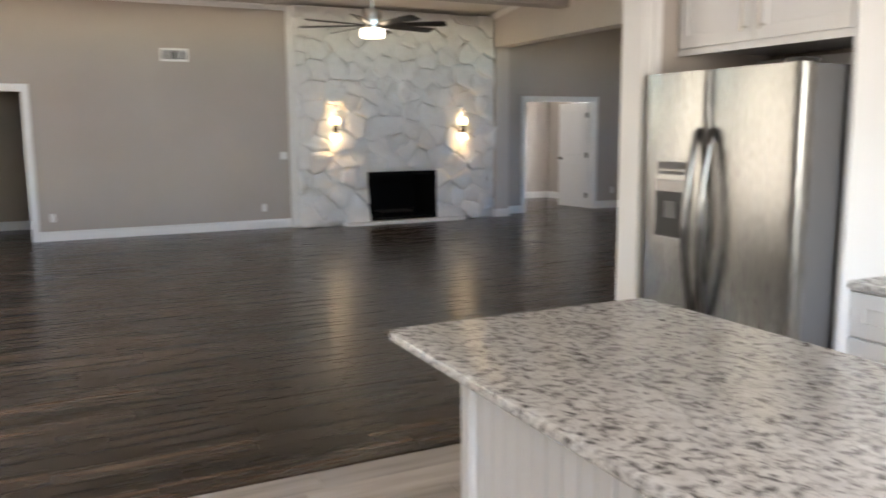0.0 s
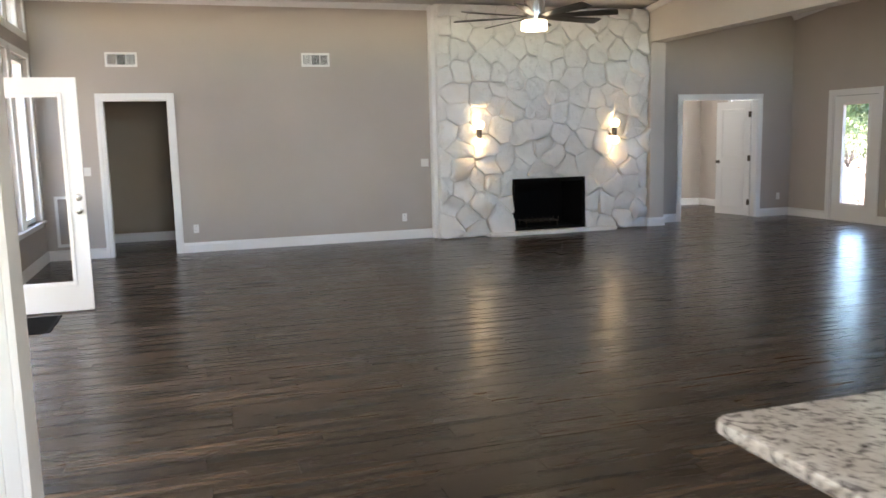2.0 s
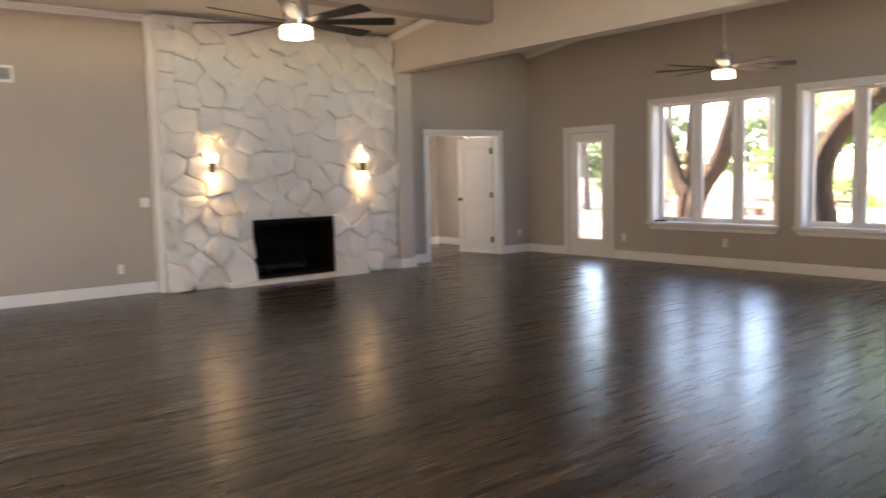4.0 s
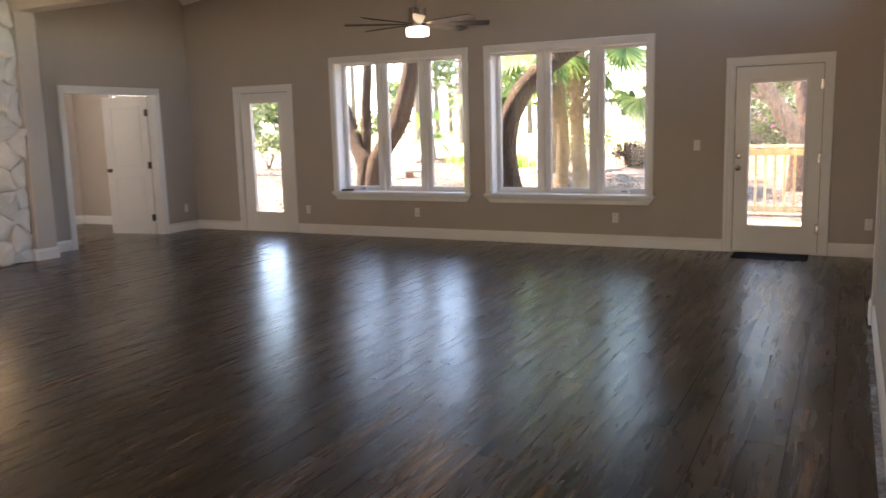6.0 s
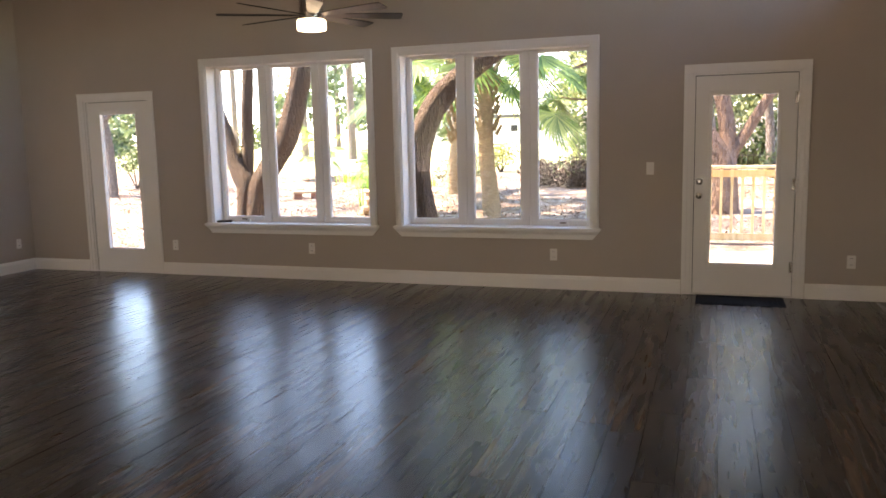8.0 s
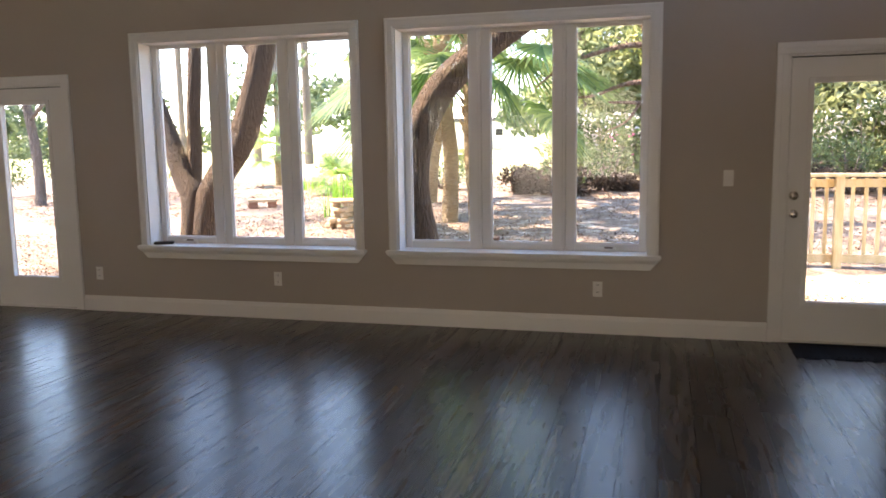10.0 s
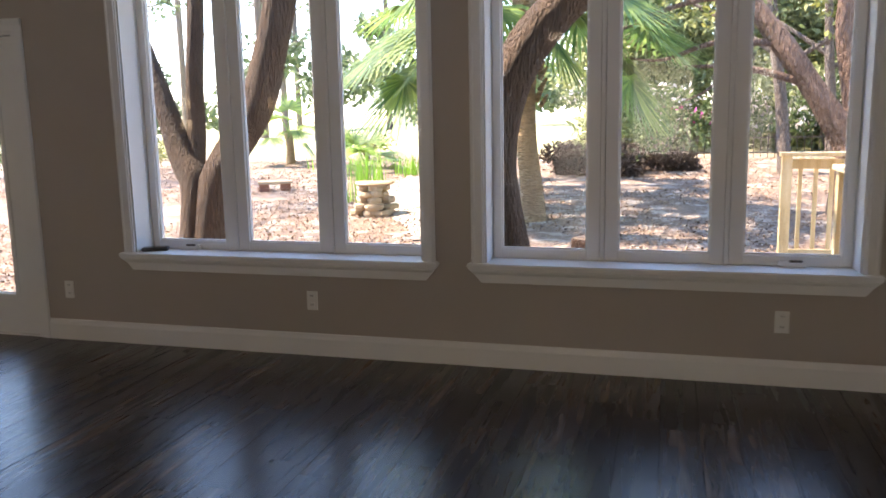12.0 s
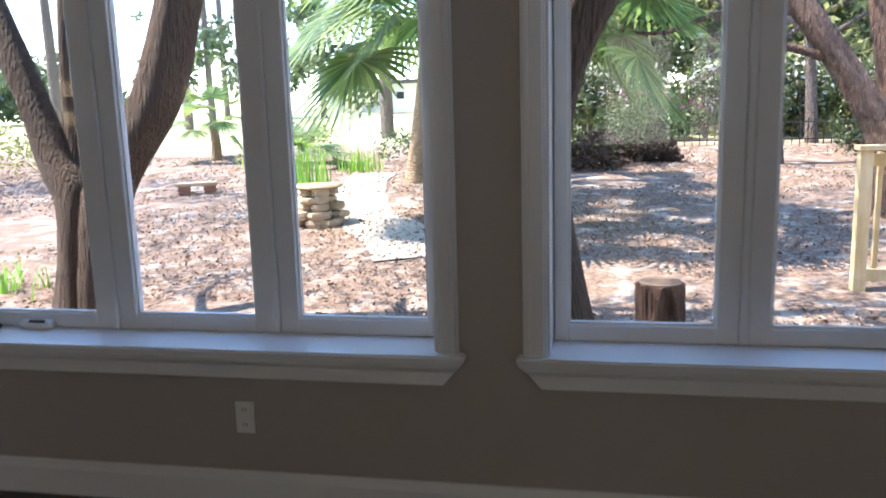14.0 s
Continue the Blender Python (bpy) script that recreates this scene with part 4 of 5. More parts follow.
fz = fridge_door(SEAM + .004, FY1, "freezer_door")
fd = fridge_door(FY0, SEAM - .004, "fridge_door")
for d, y in ((fz, SEAM + .045), (fd, SEAM - .045)):
    bm = bmesh.new()
    bow = [(FX - .018 - .055 * math.sin(math.pi * k / 14), y, .70 + .82 * k / 14) for k in range(15)]
    tube(bm, [(FX + .002, y, .69)] + bow + [(FX + .002, y, 1.53)], .017)
    part("handle", bm, STEEL_DARK, d, "long bowed dark steel handle", 50)
disp = part("dispenser", boxes((FX - .008, FX - .0005, 1.70, 1.95, .98, 1.40), bevel=.004), STEEL, fz, "water and ice dispenser surround")
part("dispenser_cavity", boxes((FX - .0105, FX - .0083, 1.715, 1.935, 1.03, 1.30), bevel=.001, seg=1), BLACK, disp, "dark dispenser recess")
part("arch", boxes((FX - .0165, FX - .0108, 1.72, 1.93, 1.245, 1.298), bevel=.002), STEEL_DARK, disp, "curved hood over the recess")
part("paddle", boxes((FX - .016, FX - .0108, 1.79, 1.87, 1.12, 1.20), bevel=.002), FRIDGE_SIDE, disp, "grey paddle")
part("drip_tray", boxes((FX - .022, FX - .0083, 1.715, 1.935, .995, 1.026), bevel=.004), STEEL, disp, "narrow steel drip tray")
part("control_panel", boxes((FX - .0105, FX - .0083, 1.72, 1.93, 1.325, 1.385), bevel=.001, seg=1), FRIDGE_SIDE, disp)
for k in range(4):
    part("button", boxes((FX - .0125, FX - .0107, 1.745 + k * .043, 1.773 + k * .043, 1.34, 1.352), bevel=.0008, seg=1), STEEL, disp)
part("hinge_cover", boxes((FX + .02, FX + .14, FY0 + .03, FY0 + .12, 1.7955, 1.815), bevel=.006), BLACK, fridge, "black top hinge cover")

cab = thing("wall_cabinet", "white shaker cabinet above the refrigerator with bar handles", "cabinet", (0, 0, 0), "wall cabinets")
part("carcass", boxes((2.20, KE - .003, 1.105, 2.095, 1.92, 2.60)), CABINET, cab)
for y0, y1, hy in ((1.115, 1.597, 1.55), (1.603, 2.085, 1.65)):
    d = shaker_front(cab, "door", 2.199, y0, y1, 1.93, 2.59)
    bar_handle(d, 2.18, hy, 1.97, 2.13)
part("light_rail", boxes((2.185, 2.199, 1.105, 2.095, 1.895, 1.92)), CABINET, cab)
side = thing("end_panel", "tall white panel beside the refrigerator", "cabinet", (0, 0, 0))
part("panel", boxes((2.18, KE - .003, 1.080, 1.102, 0, 2.60), bevel=.001, seg=1), CABINET, side)
part("filler", boxes((2.75, 2.77, 1.105, 2.095, 0, 1.89)), CABINET, side)
unit = thing("drawer_unit", "white shaker drawer unit under a granite worktop", "cabinet", (0, 0, 0), "base cabinets")
for n, (y0, y1) in enumerate(((.45, 1.078), (-.20, .446), (-.85, -.204))):
    u = unit if n == 0 else thing("drawer_unit", "white shaker drawer unit under a granite worktop", "cabinet", (0, 0, 0), "base cabinets")
    part("carcass", boxes((2.25, KE - .003, y0, y1, .10, .885)), CABINET, u)
    part("plinth", boxes((2.31, KE - .05, y0, y1, 0, .10)), CABINET, u)
    for z0, z1 in ((.11, .39), (.40, .68), (.69, .875)):
        f = shaker_front(u, "drawer_front", 2.249, y0 + .004, y1 - .004, z0, z1)
        bm = bmesh.new()
        c, zc = (y0 + y1) / 2, (z0 + z1) / 2
        cyl(bm, (2.20, c - .09, zc), (2.20, c + .09, zc), .006, n=10)
        for y in (c - .07, c + .07):
            cyl(bm, (2.231, y, zc), (2.20, y, zc), .005, n=8)
        part("handle", bm, NICKEL, f, "slim brushed bar handle", 40)
bm = bmesh.new()
rounded_slab(bm, 2.205, KE - .003, -.86, 1.078, .886, .921, .012)
tagged(part("worktop", bm, GRANITE, None, "", 35), "pale speckled granite worktop against the wall", "countertop")


# ---- garden ----
def ground_z(x, y):
    z = -0.06
    if x > 12:
        z += 0.04 * (min(x, 26) - 12) + 0.012 * max(0, min(x, 60) - 26)
    if x < 9.5:
        z -= 0.14
    return z


def ground_material():
    m = Mat("leaf_litter_soil", (.25, .19, .14), .95)
    v = m.coords(where="World")
    fine = m.noise(v, 24.0, 6, .7)
    mid = m.noise(v, 3.2, 5, .62)
    litter = m.ramp(fine, [(.30, (.06, .036, .024)), (.48, (.155, .100, .069)), (.66, (.30, .215, .158))])
    sand = m.ramp(fine, [(.3, (.26, .205, .16)), (.5, (.40, .34, .28)), (.7, (.54, .48, .41))])
    col = m.mix(m.ramp(mid, [(.50, (0, 0, 0)), (.68, (1, 1, 1))]), litter, sand)
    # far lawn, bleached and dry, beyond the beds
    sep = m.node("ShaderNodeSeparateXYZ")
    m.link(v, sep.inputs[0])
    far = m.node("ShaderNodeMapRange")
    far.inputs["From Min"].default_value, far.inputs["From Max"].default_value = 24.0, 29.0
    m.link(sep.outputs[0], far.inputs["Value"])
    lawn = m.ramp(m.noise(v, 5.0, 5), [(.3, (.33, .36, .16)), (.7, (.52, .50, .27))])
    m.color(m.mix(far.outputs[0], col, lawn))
    m.bump(fine, .6, .03)
    return m.m


GROUND = ground_material()


def foliage(name, dark, light, rough=.5, through_light=.25):
    m = Mat(name, light, rough)
    r = m.island()
    m.color(m.ramp(r, [(0, dark), (.55, tuple((a + b) / 2 for a, b in zip(dark, light))), (1, light)]))
    m.b.inputs["Transmission Weight"].default_value = 0.0
    t = m.t
    tl = t.nodes.new("ShaderNodeBsdfTranslucent")
    rgb = m.ramp(r, [(0, tuple(c * 1.4 for c in dark)), (1, tuple(min(1, c * 1.7) for c in light))])
    m.link(rgb, tl.inputs["Color"])
    mx = t.nodes.new("ShaderNodeMixShader")
    mx.inputs[0].default_value = through_light
    m.link(m.b.outputs[0], mx.inputs[1])
    m.link(tl.outputs[0], mx.inputs[2])
    m.link(mx.outputs[0], t.nodes["Material Output"].inputs["Surface"])
    return m.m


LEAF_OAK = foliage("oak_leaves", (.035, .055, .018), (.11, .14, .045))
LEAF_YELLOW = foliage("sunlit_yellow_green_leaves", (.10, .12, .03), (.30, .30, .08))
LEAF_BUSH = foliage("shrub_leaves", (.02, .045, .014), (.13, .17, .06))
BRUSH = foliage("dry_brown_brush", (.025, .016, .011), (.10, .065, .045), .9, .05)
LEAF_PINE = foliage("pine_needles", (.045, .075, .035), (.13, .17, .08))
LEAF_PALM = foliage("palm_fronds", (.05, .12, .03), (.23, .32, .085), .48, .45)
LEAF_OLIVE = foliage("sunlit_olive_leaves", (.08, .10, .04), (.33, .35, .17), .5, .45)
LEAF_IRIS = foliage("bright_green_blades", (.12, .26, .03), (.25, .42, .06), .4, .4)
LEAF_DRY = foliage("dry_fallen_leaves", (.055, .029, .018), (.37, .24, .16), .8, .1)
FLOWER = foliage("white_azalea_petals", (.60, .52, .50), (.80, .76, .74), .5, .3)
PINK = foliage("pink_azalea_petals", (.60, .08, .30), (.75, .15, .45), .5, .3)


def bark(name, dark, light, stretch):
    m = Mat(name, dark, .9)
    v = m.coords(stretch, "World")
    a = m.noise(v, 9.0, 6, .7, 1.2)
    b = m.noise(v, 1.4, 3)
    vo = m.node("ShaderNodeTexVoronoi", Scale=9.0)
    m.link(v, vo.inputs["Vector"])
    col = m.ramp(a, [(.32, tuple(c * .45 for c in dark)), (.52, dark), (.72, light)])
    m.color(m.mix(m.remap(b, 0, .45), col, tuple(c * .8 for c in light)))
    m.bump(m.mix(.5, m.ramp(a, [(0, (0, 0, 0)), (1, (1, 1, 1))]), m.ramp(vo.outputs["Distance"], [(0, (1, 1, 1)), (.6, (0, 0, 0))])), 1.0, .14)
    return m.m


BARK_OAK = bark("furrowed_oak_bark", (.105, .063, .038), (.24, .155, .098), (5.5, 5.5, .9))
BARK_RED = bark("reddish_bark", (.20, .115, .08), (.36, .23, .165), (3, 3, .8))
BARK_PALM = bark("tan_palm_trunk", (.54, .36, .20), (.70, .51, .32), (1.5, 1.5, 5))
BARK_PINE = bark("grey_pine_bark", (.17, .13, .11), (.27, .22, .18), (3, 3, .9))
STUMPWOOD = bark("split_log_bark", (.10, .045, .028), (.23, .115, .068), (5, 5, .5))
SAWN = plank_material("sawn_log_end", [(.16, .10, .065), (.26, .175, .11), (.34, .25, .17)], .8)
PINEBOARD = plank_material("fresh_pine_boards", [(.50, .37, .19), (.62, .48, .27), (.70, .57, .36)], .6, False, .5, .3)
LIMESTONE = painted("tan_flat_stone", (.42, .31, .195), .85, .25, .6, 22)
BRICKRED = painted("weathered_red_brick", (.28, .12, .08), .85, .25, .5, 30)


def limb(bm, pts, radii, n=14, rng=None, rough=.10):
    """A tapered, uneven limb through the points."""
    pts = [Vector(p) for p in pts]
    path, rad = [], []
    for i in range(len(pts) - 1):
        p0, p1, p2, p3 = pts[max(0, i - 1)], pts[i], pts[i + 1], pts[min(len(pts) - 1, i + 2)]
        for k in range(5):
            t = k / 5
            path.append(.5 * ((2 * p1) + (p2 - p0) * t + (2 * p0 - 5 * p1 + 4 * p2 - p3) * t * t + (3 * p1 - p0 - 3 * p2 + p3) * t ** 3))
            rad.append(radii[i] + (radii[i + 1] - radii[i]) * t)
    path.append(pts[-1])
    rad.append(radii[-1])
    rings = []
    for i, (p, r) in enumerate(zip(path, rad)):
        d = (path[min(i + 1, len(path) - 1)] - path[max(i - 1, 0)]).normalized()
        u = d.cross(Vector((.31, .94, .11))).normalized()
        w = d.cross(u)
        ring = []
        for k in range(n):
            a = k * math.tau / n
            q = Vector((math.cos(a) * 1.7, math.sin(a) * 1.7, 0)) + p * 1.3
            ring.append(bm.verts.new(p + (u * math.cos(a) + w * math.sin(a)) * r * (1 + rough * 2 * noise.noise(q))))
        rings.append(ring)
    for a, b in zip(rings, rings[1:]):
        for k in range(n):
            bm.faces.new((a[k], a[(k + 1) % n], b[(k + 1) % n], b[k]))
    bm.faces.new(rings[0][::-1])
    bm.faces.new(rings[-1])


def leaf_cloud(name, blobs, per, size, material, parent, seed, flat=.75):
    """Many small bent leaves scattered in blobs of (x, y, z, radius)."""
    r = np.random.default_rng(seed)
    verts, faces = [], []
    for bx, by, bz, br in blobs:
        cnt = int(per * br * br)
        d = r.normal(size=(cnt, 3))
        d /= np.linalg.norm(d, axis=1)[:, None]
        rad = br * r.uniform(.25, 1.0, cnt) ** .6
        c = np.array((bx, by, bz)) + d * rad[:, None] * np.array((1, 1, flat))
        u = r.normal(size=(cnt, 3))
        u /= np.linalg.norm(u, axis=1)[:, None]
        w = np.cross(u, r.normal(size=(cnt, 3)))
        w /= np.linalg.norm(w, axis=1)[:, None]
        nn = np.cross(u, w)
        s = size * r.uniform(.6, 1.4, cnt)[:, None]
        q = np.stack([c - u * s, c + w * s * .45 + nn * s * .12, c + u * s, c - w * s * .45 + nn * s * .12], 1)
        base = sum(len(v) for v in verts)
        verts.append(q.reshape(-1, 3))
        faces.append(base + np.arange(cnt * 4).reshape(-1, 4))
    v = np.concatenate(verts)
    f = np.concatenate(faces)
    if parent is not None:
        v = v - np.array(parent.matrix_basis.translation)
    me = bpy.data.meshes.new(name)
    me.from_pydata(v.tolist(), [], f.tolist())
    me.materials.append(material)
    ob = new(name, me)
    if parent is not None:
        ob.parent = parent
    return ob


def tree(name, label, where, limbs, blobs, per, size, leaf, barkmat, seed, n=14):
    th = thing(name, label, "tree", where)
    bm = bmesh.new()
    for pts, radii in limbs:
        limb(bm, [Vector(p) - Vector(where) for p in pts], radii, n)
    part("trunk", bm, barkmat, th, "", 80)
    if blobs:
        leaf_cloud("crown", blobs, per, size, leaf, th, seed)
    return th


def scatter_blobs(rng, cx, cy, cz, rx, ry, rz, count, r0, r1):
    return [(cx + rng.uniform(-rx, rx), cy + rng.uniform(-ry, ry), cz + rng.uniform(-rz, rz), rng.uniform(r0, r1)) for _ in range(count)]


def ground_h(x, y):
    bumpy = .05 * noise.noise(Vector((x * .35, y * .35, 0))) + .02 * noise.noise(Vector((x * 1.3, y * 1.3, 3))) if x > 9.9 else 0
    return ground_z(x, y) + bumpy


# one sheet of ground, finer near the house
axis_x = sorted({-400, -150, -60, -30, -15, -8, -3, *[9.5 + .45 * k for k in range(56)], *[36, 42, 50, 60, 80, 120, 200, 400]})
axis_y = sorted({-400, -150, -60, -30, -18, *[-10 + .6 * k for k in range(64)], 32, 38, 46, 60, 90, 150, 400})
vs = []
for x in axis_x:
    for y in axis_y:
        vs.append((x, y, ground_h(x, y)))
ny = len(axis_y)
fs = [(i * ny + j, (i + 1) * ny + j, (i + 1) * ny + j + 1, i * ny + j + 1) for i in range(len(axis_x) - 1) for j in range(ny - 1)]
me = bpy.data.meshes.new("ground")
me.from_pydata(vs, [], fs)
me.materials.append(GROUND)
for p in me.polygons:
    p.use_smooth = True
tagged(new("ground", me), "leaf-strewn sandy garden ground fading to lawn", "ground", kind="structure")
SAND = painted("pale_packed_sand", (.38, .33, .275), .95, .12, .5, 40)
bm = bmesh.new()
prev = None
route = [Vector(p) for p in ((13.9, 8.0), (14.7, 8.35), (15.6, 8.75), (17.0, 9.45), (18.6, 9.95), (20.4, 10.1))]
for i in range(len(route) - 1):
    for k in range(8):
        p = route[i].lerp(route[i + 1], k / 8)
        d = (route[i + 1] - route[i]).normalized()
        half = .38 + .12 * noise.noise(Vector((p.x, p.y, 4)))
        cur = []
        for w in (-half, -half * .4, half * .4, half):
            x, y = p.x - d.y * w, p.y + d.x * w
            cur.append(bm.verts.new((x, y, ground_h(x, y) + .016)))
        if prev:
            for j in range(3):
                bm.faces.new((prev[j], prev[j + 1], cur[j + 1], cur[j]))
        prev = cur
setting("garden_path", bm, SAND, "pale sandy footpath winding past the stone pile", "path")
rl = np.random.default_rng(5)
cnt = 85000
lx = 9.9 + 14 * rl.uniform(0, 1, cnt) ** 1.5
ly = rl.uniform(-2, 20, cnt)
keep = np.array([noise.noise(Vector((a * .5, b * .5, 7))) > -.24 for a, b in zip(lx, ly)])
lx, ly = lx[keep], ly[keep]
cnt = len(lx)
lz = np.array([ground_h(a, b) for a, b in zip(lx, ly)]) + .022
ang = rl.uniform(0, math.tau, cnt)
ss = rl.uniform(.010, .029, cnt)
tl = rl.normal(0, .009, (cnt, 4))
q = np.stack([np.stack([lx + np.cos(ang + k * math.pi / 2) * ss * (1 if k % 2 else .5), ly + np.sin(ang + k * math.pi / 2) * ss * (1 if k % 2 else .5), lz + tl[:, k]], 1) for k in range(4)], 1)
me = bpy.data.meshes.new("leaf_litter")
me.from_pydata(q.reshape(-1, 3).tolist(), [], np.arange(cnt * 4).reshape(-1, 4).tolist())
me.materials.append(LEAF_DRY)
tagged(new("leaf_litter", me), "dry brown fallen leaves strewn over the ground", "leaves", kind="stuff")

rng = random.Random(3)
# multi-stemmed oak in front of the first window; high unseen crown added to dapple the ground
oak_blobs = scatter_blobs(rng, 14.6, 11.0, 6.9, 4.2, 5.5, 1.1, 52, .6, 1.05) + [(12.9, 11.7, 3.1, .5), (13.3, 11.2, 3.3, .55)]
tree("oak_tree", "multi-stemmed oak with furrowed brown bark by the window", (11.8, 9.85, ground_z(11.8, 9)),
     [([(11.8, 9.97, -.12), (11.8, 9.95, .4), (11.8, 9.92, .85), (11.85, 10.09, 1.15), (11.95, 10.35, 1.75), (12.1, 10.9, 2.9), (12.3, 11.6, 4.6), (12.6, 12.2, 6.2)], [.24, .15, .14, .115, .11, .10, .08, .04]),
      ([(11.85, 9.97, .8), (11.95, 9.97, 1.25), (12.0, 9.97, 1.9), (12.05, 9.93, 2.7), (12.2, 9.9, 4.6), (12.3, 9.7, 6.6)], [.10, .088, .085, .082, .07, .03]),
      ([(11.8, 9.82, -.12), (11.78, 9.76, .45), (11.78, 9.62, .95), (11.8, 9.25, 1.5), (11.85, 9.08, 2.05), (11.9, 8.95, 2.6), (12.1, 8.7, 4.4), (12.4, 8.4, 6.4)], [.22, .175, .17, .165, .16, .155, .11, .05]),
      ([(11.9, 9.0, 2.4), (12.1, 9.5, 3.0), (12.5, 9.9, 3.6)], [.06, .045, .02]),
      ([(12.05, 10.7, 2.5), (12.6, 11.2, 2.9), (13.3, 11.4, 3.2)], [.05, .03, .012])],
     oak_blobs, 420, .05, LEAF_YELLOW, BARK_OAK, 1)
# bent oak close to the second window; crown above the view, added for shade
tree("oak_tree", "dark leaning oak trunk close to the second window", (10.1, 6.5, ground_z(10.1, 6)),
     [([(10.12, 6.38, -.12), (10.08, 6.44, .3), (10.06, 6.51, .7), (10.06, 6.57, 1.1), (10.08, 6.54, 1.47), (10.12, 6.40, 1.82), (10.2, 6.18, 2.10), (10.35, 5.88, 2.36), (10.7, 5.3, 2.9), (11.2, 4.5, 4.2), (11.6, 3.9, 6.0)], [.17, .14, .13, .125, .13, .135, .13, .125, .11, .09, .04]),
      ([(10.5, 5.6, 2.6), (10.9, 6.2, 3.6), (11.2, 6.9, 5.2)], [.09, .07, .03])],
     scatter_blobs(rng, 12.6, 6.5, 6.8, 3.2, 4.0, 1.0, 20, .6, 1.0), 380, .05, LEAF_OAK, BARK_OAK, 2)


def fan_frond(bm, origin, yaw, pitch, stem, size, rng, fingers=26, droop=.5):
    """A palmetto frond: a stem and a pleated fan of narrow leaflets that droop at the tips."""
    o = Vector(origin)
    d = Vector((math.cos(yaw) * math.cos(pitch), math.sin(yaw) * math.cos(pitch), math.sin(pitch)))
    side = Vector((-math.sin(yaw), math.cos(yaw), 0))
    tip = o + d * stem + Vector((0, 0, -stem * stem * .10))
    mid = (o + tip) / 2 + Vector((0, 0, stem * .05))
    for a, b in ((o, mid), (mid, tip)):
        w = side * .012
        bm.faces.new([bm.verts.new(p) for p in (a - w, a + w, b + w, b - w)])
    dd = (d + Vector((0, 0, -.25))).normalized()
    up = dd.cross(side).normalized() * -1
    for k in range(fingers):
        t = (k + .5) / fingers * 2 - 1
        a = t * radians(112)
        v = (dd * math.cos(a) + side * math.sin(a)).normalized()
        ln = size * (1.0 - .22 * abs(t)) * rng.uniform(.88, 1.08)
        perp = v.cross(up).normalized()
        w = size * .030
        pts = []
        for s in (0.03, .5, .8, 1.0):
            p = tip + v * ln * s + up * (.06 * math.sin(s * 3) * (1 - abs(t))) - Vector((0, 0, droop * ln * s ** 2.6))
            pts.append((p, w * (1.0 if s < .6 else (.75 if s < .9 else .08))))
        prev = None
        for p, ww in pts:
            cur = (bm.verts.new(p - perp * ww), bm.verts.new(p + perp * ww))
            if prev:
                bm.faces.new((prev[0], prev[1], cur[1], cur[0]))
            prev = cur


def palm(label, where, trunk_pts, radii, crown, count, stem, size, seed, boots=True, hanging=()):
    rng = random.Random(seed)
    th = thing("palm_tree", label, "palm tree", where, "palms in the garden")
    w = Vector(where)
    bm = bmesh.new()
    limb(bm, [Vector(p) - w for p in trunk_pts], radii, 14, rough=.05)
    part("trunk", bm, BARK_PALM, th, "", 80)
    c = Vector(crown) - w
    if boots:
        bm = bmesh.new()
        for k in range(64):
            a = k * 2.4
            h = -1.8 + k / 64 * 1.75
            r = radii[-1] * 1.02
            p = Vector((c.x + math.cos(a) * r, c.y + math.sin(a) * r, c.z + h))
            q = p + Vector((math.cos(a) * .10, math.sin(a) * .10, .16))
            cyl(bm, p, q, .040, .018, 6)
        part("leaf_bases", bm, BARK_PALM, th, "crosshatched old leaf bases")
    for k in range(count):
        bm = bmesh.new()
        yaw = k * 2.39996 + rng.uniform(-.2, .2)
        pitch = radians(74 - 108 * (k / count) + rng.uniform(-8, 8))
        fan_frond(bm, c, yaw, pitch, stem * rng.uniform(.85, 1.1), size * rng.uniform(.85, 1.1), rng, 26, .18 + .3 * k / count)
        part("frond", bm, LEAF_PALM, th)
    for yaw, pitch, reach, fan in hanging:
        bm = bmesh.new()
        fan_frond(bm, c, radians(yaw), radians(pitch), reach, fan, rng, 30, .22)
        part("frond", bm, LEAF_PALM, th)
    return th


palm("tall cabbage palm with tan trunk and drooping fan fronds", (15.5, 7.2, ground_z(15.5, 7)), [(15.5, 7.18, -.1), (15.53, 7.24, .5), (15.57, 7.30, 1.0), (15.6, 7.33, 1.6), (15.6, 7.30, 3.2)], [.175, .150, .135, .13, .14], (15.6, 7.28, 3.3), 18, 1.35, .85, 4,
     hanging=((-112, -38, 1.8, .85), (-92, -20, 1.6, .9), (-135, -8, 1.7, .9), (118, -30, 1.5, .8), (-72, -36, 1.6, .8), (150, -10, 1.6, .9), (-58, -12, 1.8, .95), (-100, -46, 1.5, .8)))
palm("second cabbage palm with tan trunk behind the first", (16.6, 7.98, ground_z(16.6, 8)), [(16.6, 7.98, -.1), (16.6, 7.96, .6), (16.6, 7.94, 1.2), (16.6, 8.0, 1.8), (16.55, 8.1, 3.1)], [.15, .135, .125, .12, .12], (16.5, 8.15, 3.2), 17, 1.4, .92, 5,
     hanging=((153, -32, 1.75, 1.0), (140, -18, 1.7, 1.0), (166, -12, 1.7, .95), (128, -36, 1.5, .9)))
palm("third cabbage palm with a leaning grey-tan trunk", (19.2, 9.15, ground_z(19.2, 9.15)), [(19.2, 9.15, .0), (19.1, 9.05, .8), (18.95, 8.85, 2.0), (18.85, 8.7, 3.8)], [.21, .17, .15, .14], (18.85, 8.7, 3.9), 20, 1.3, .9, 8)
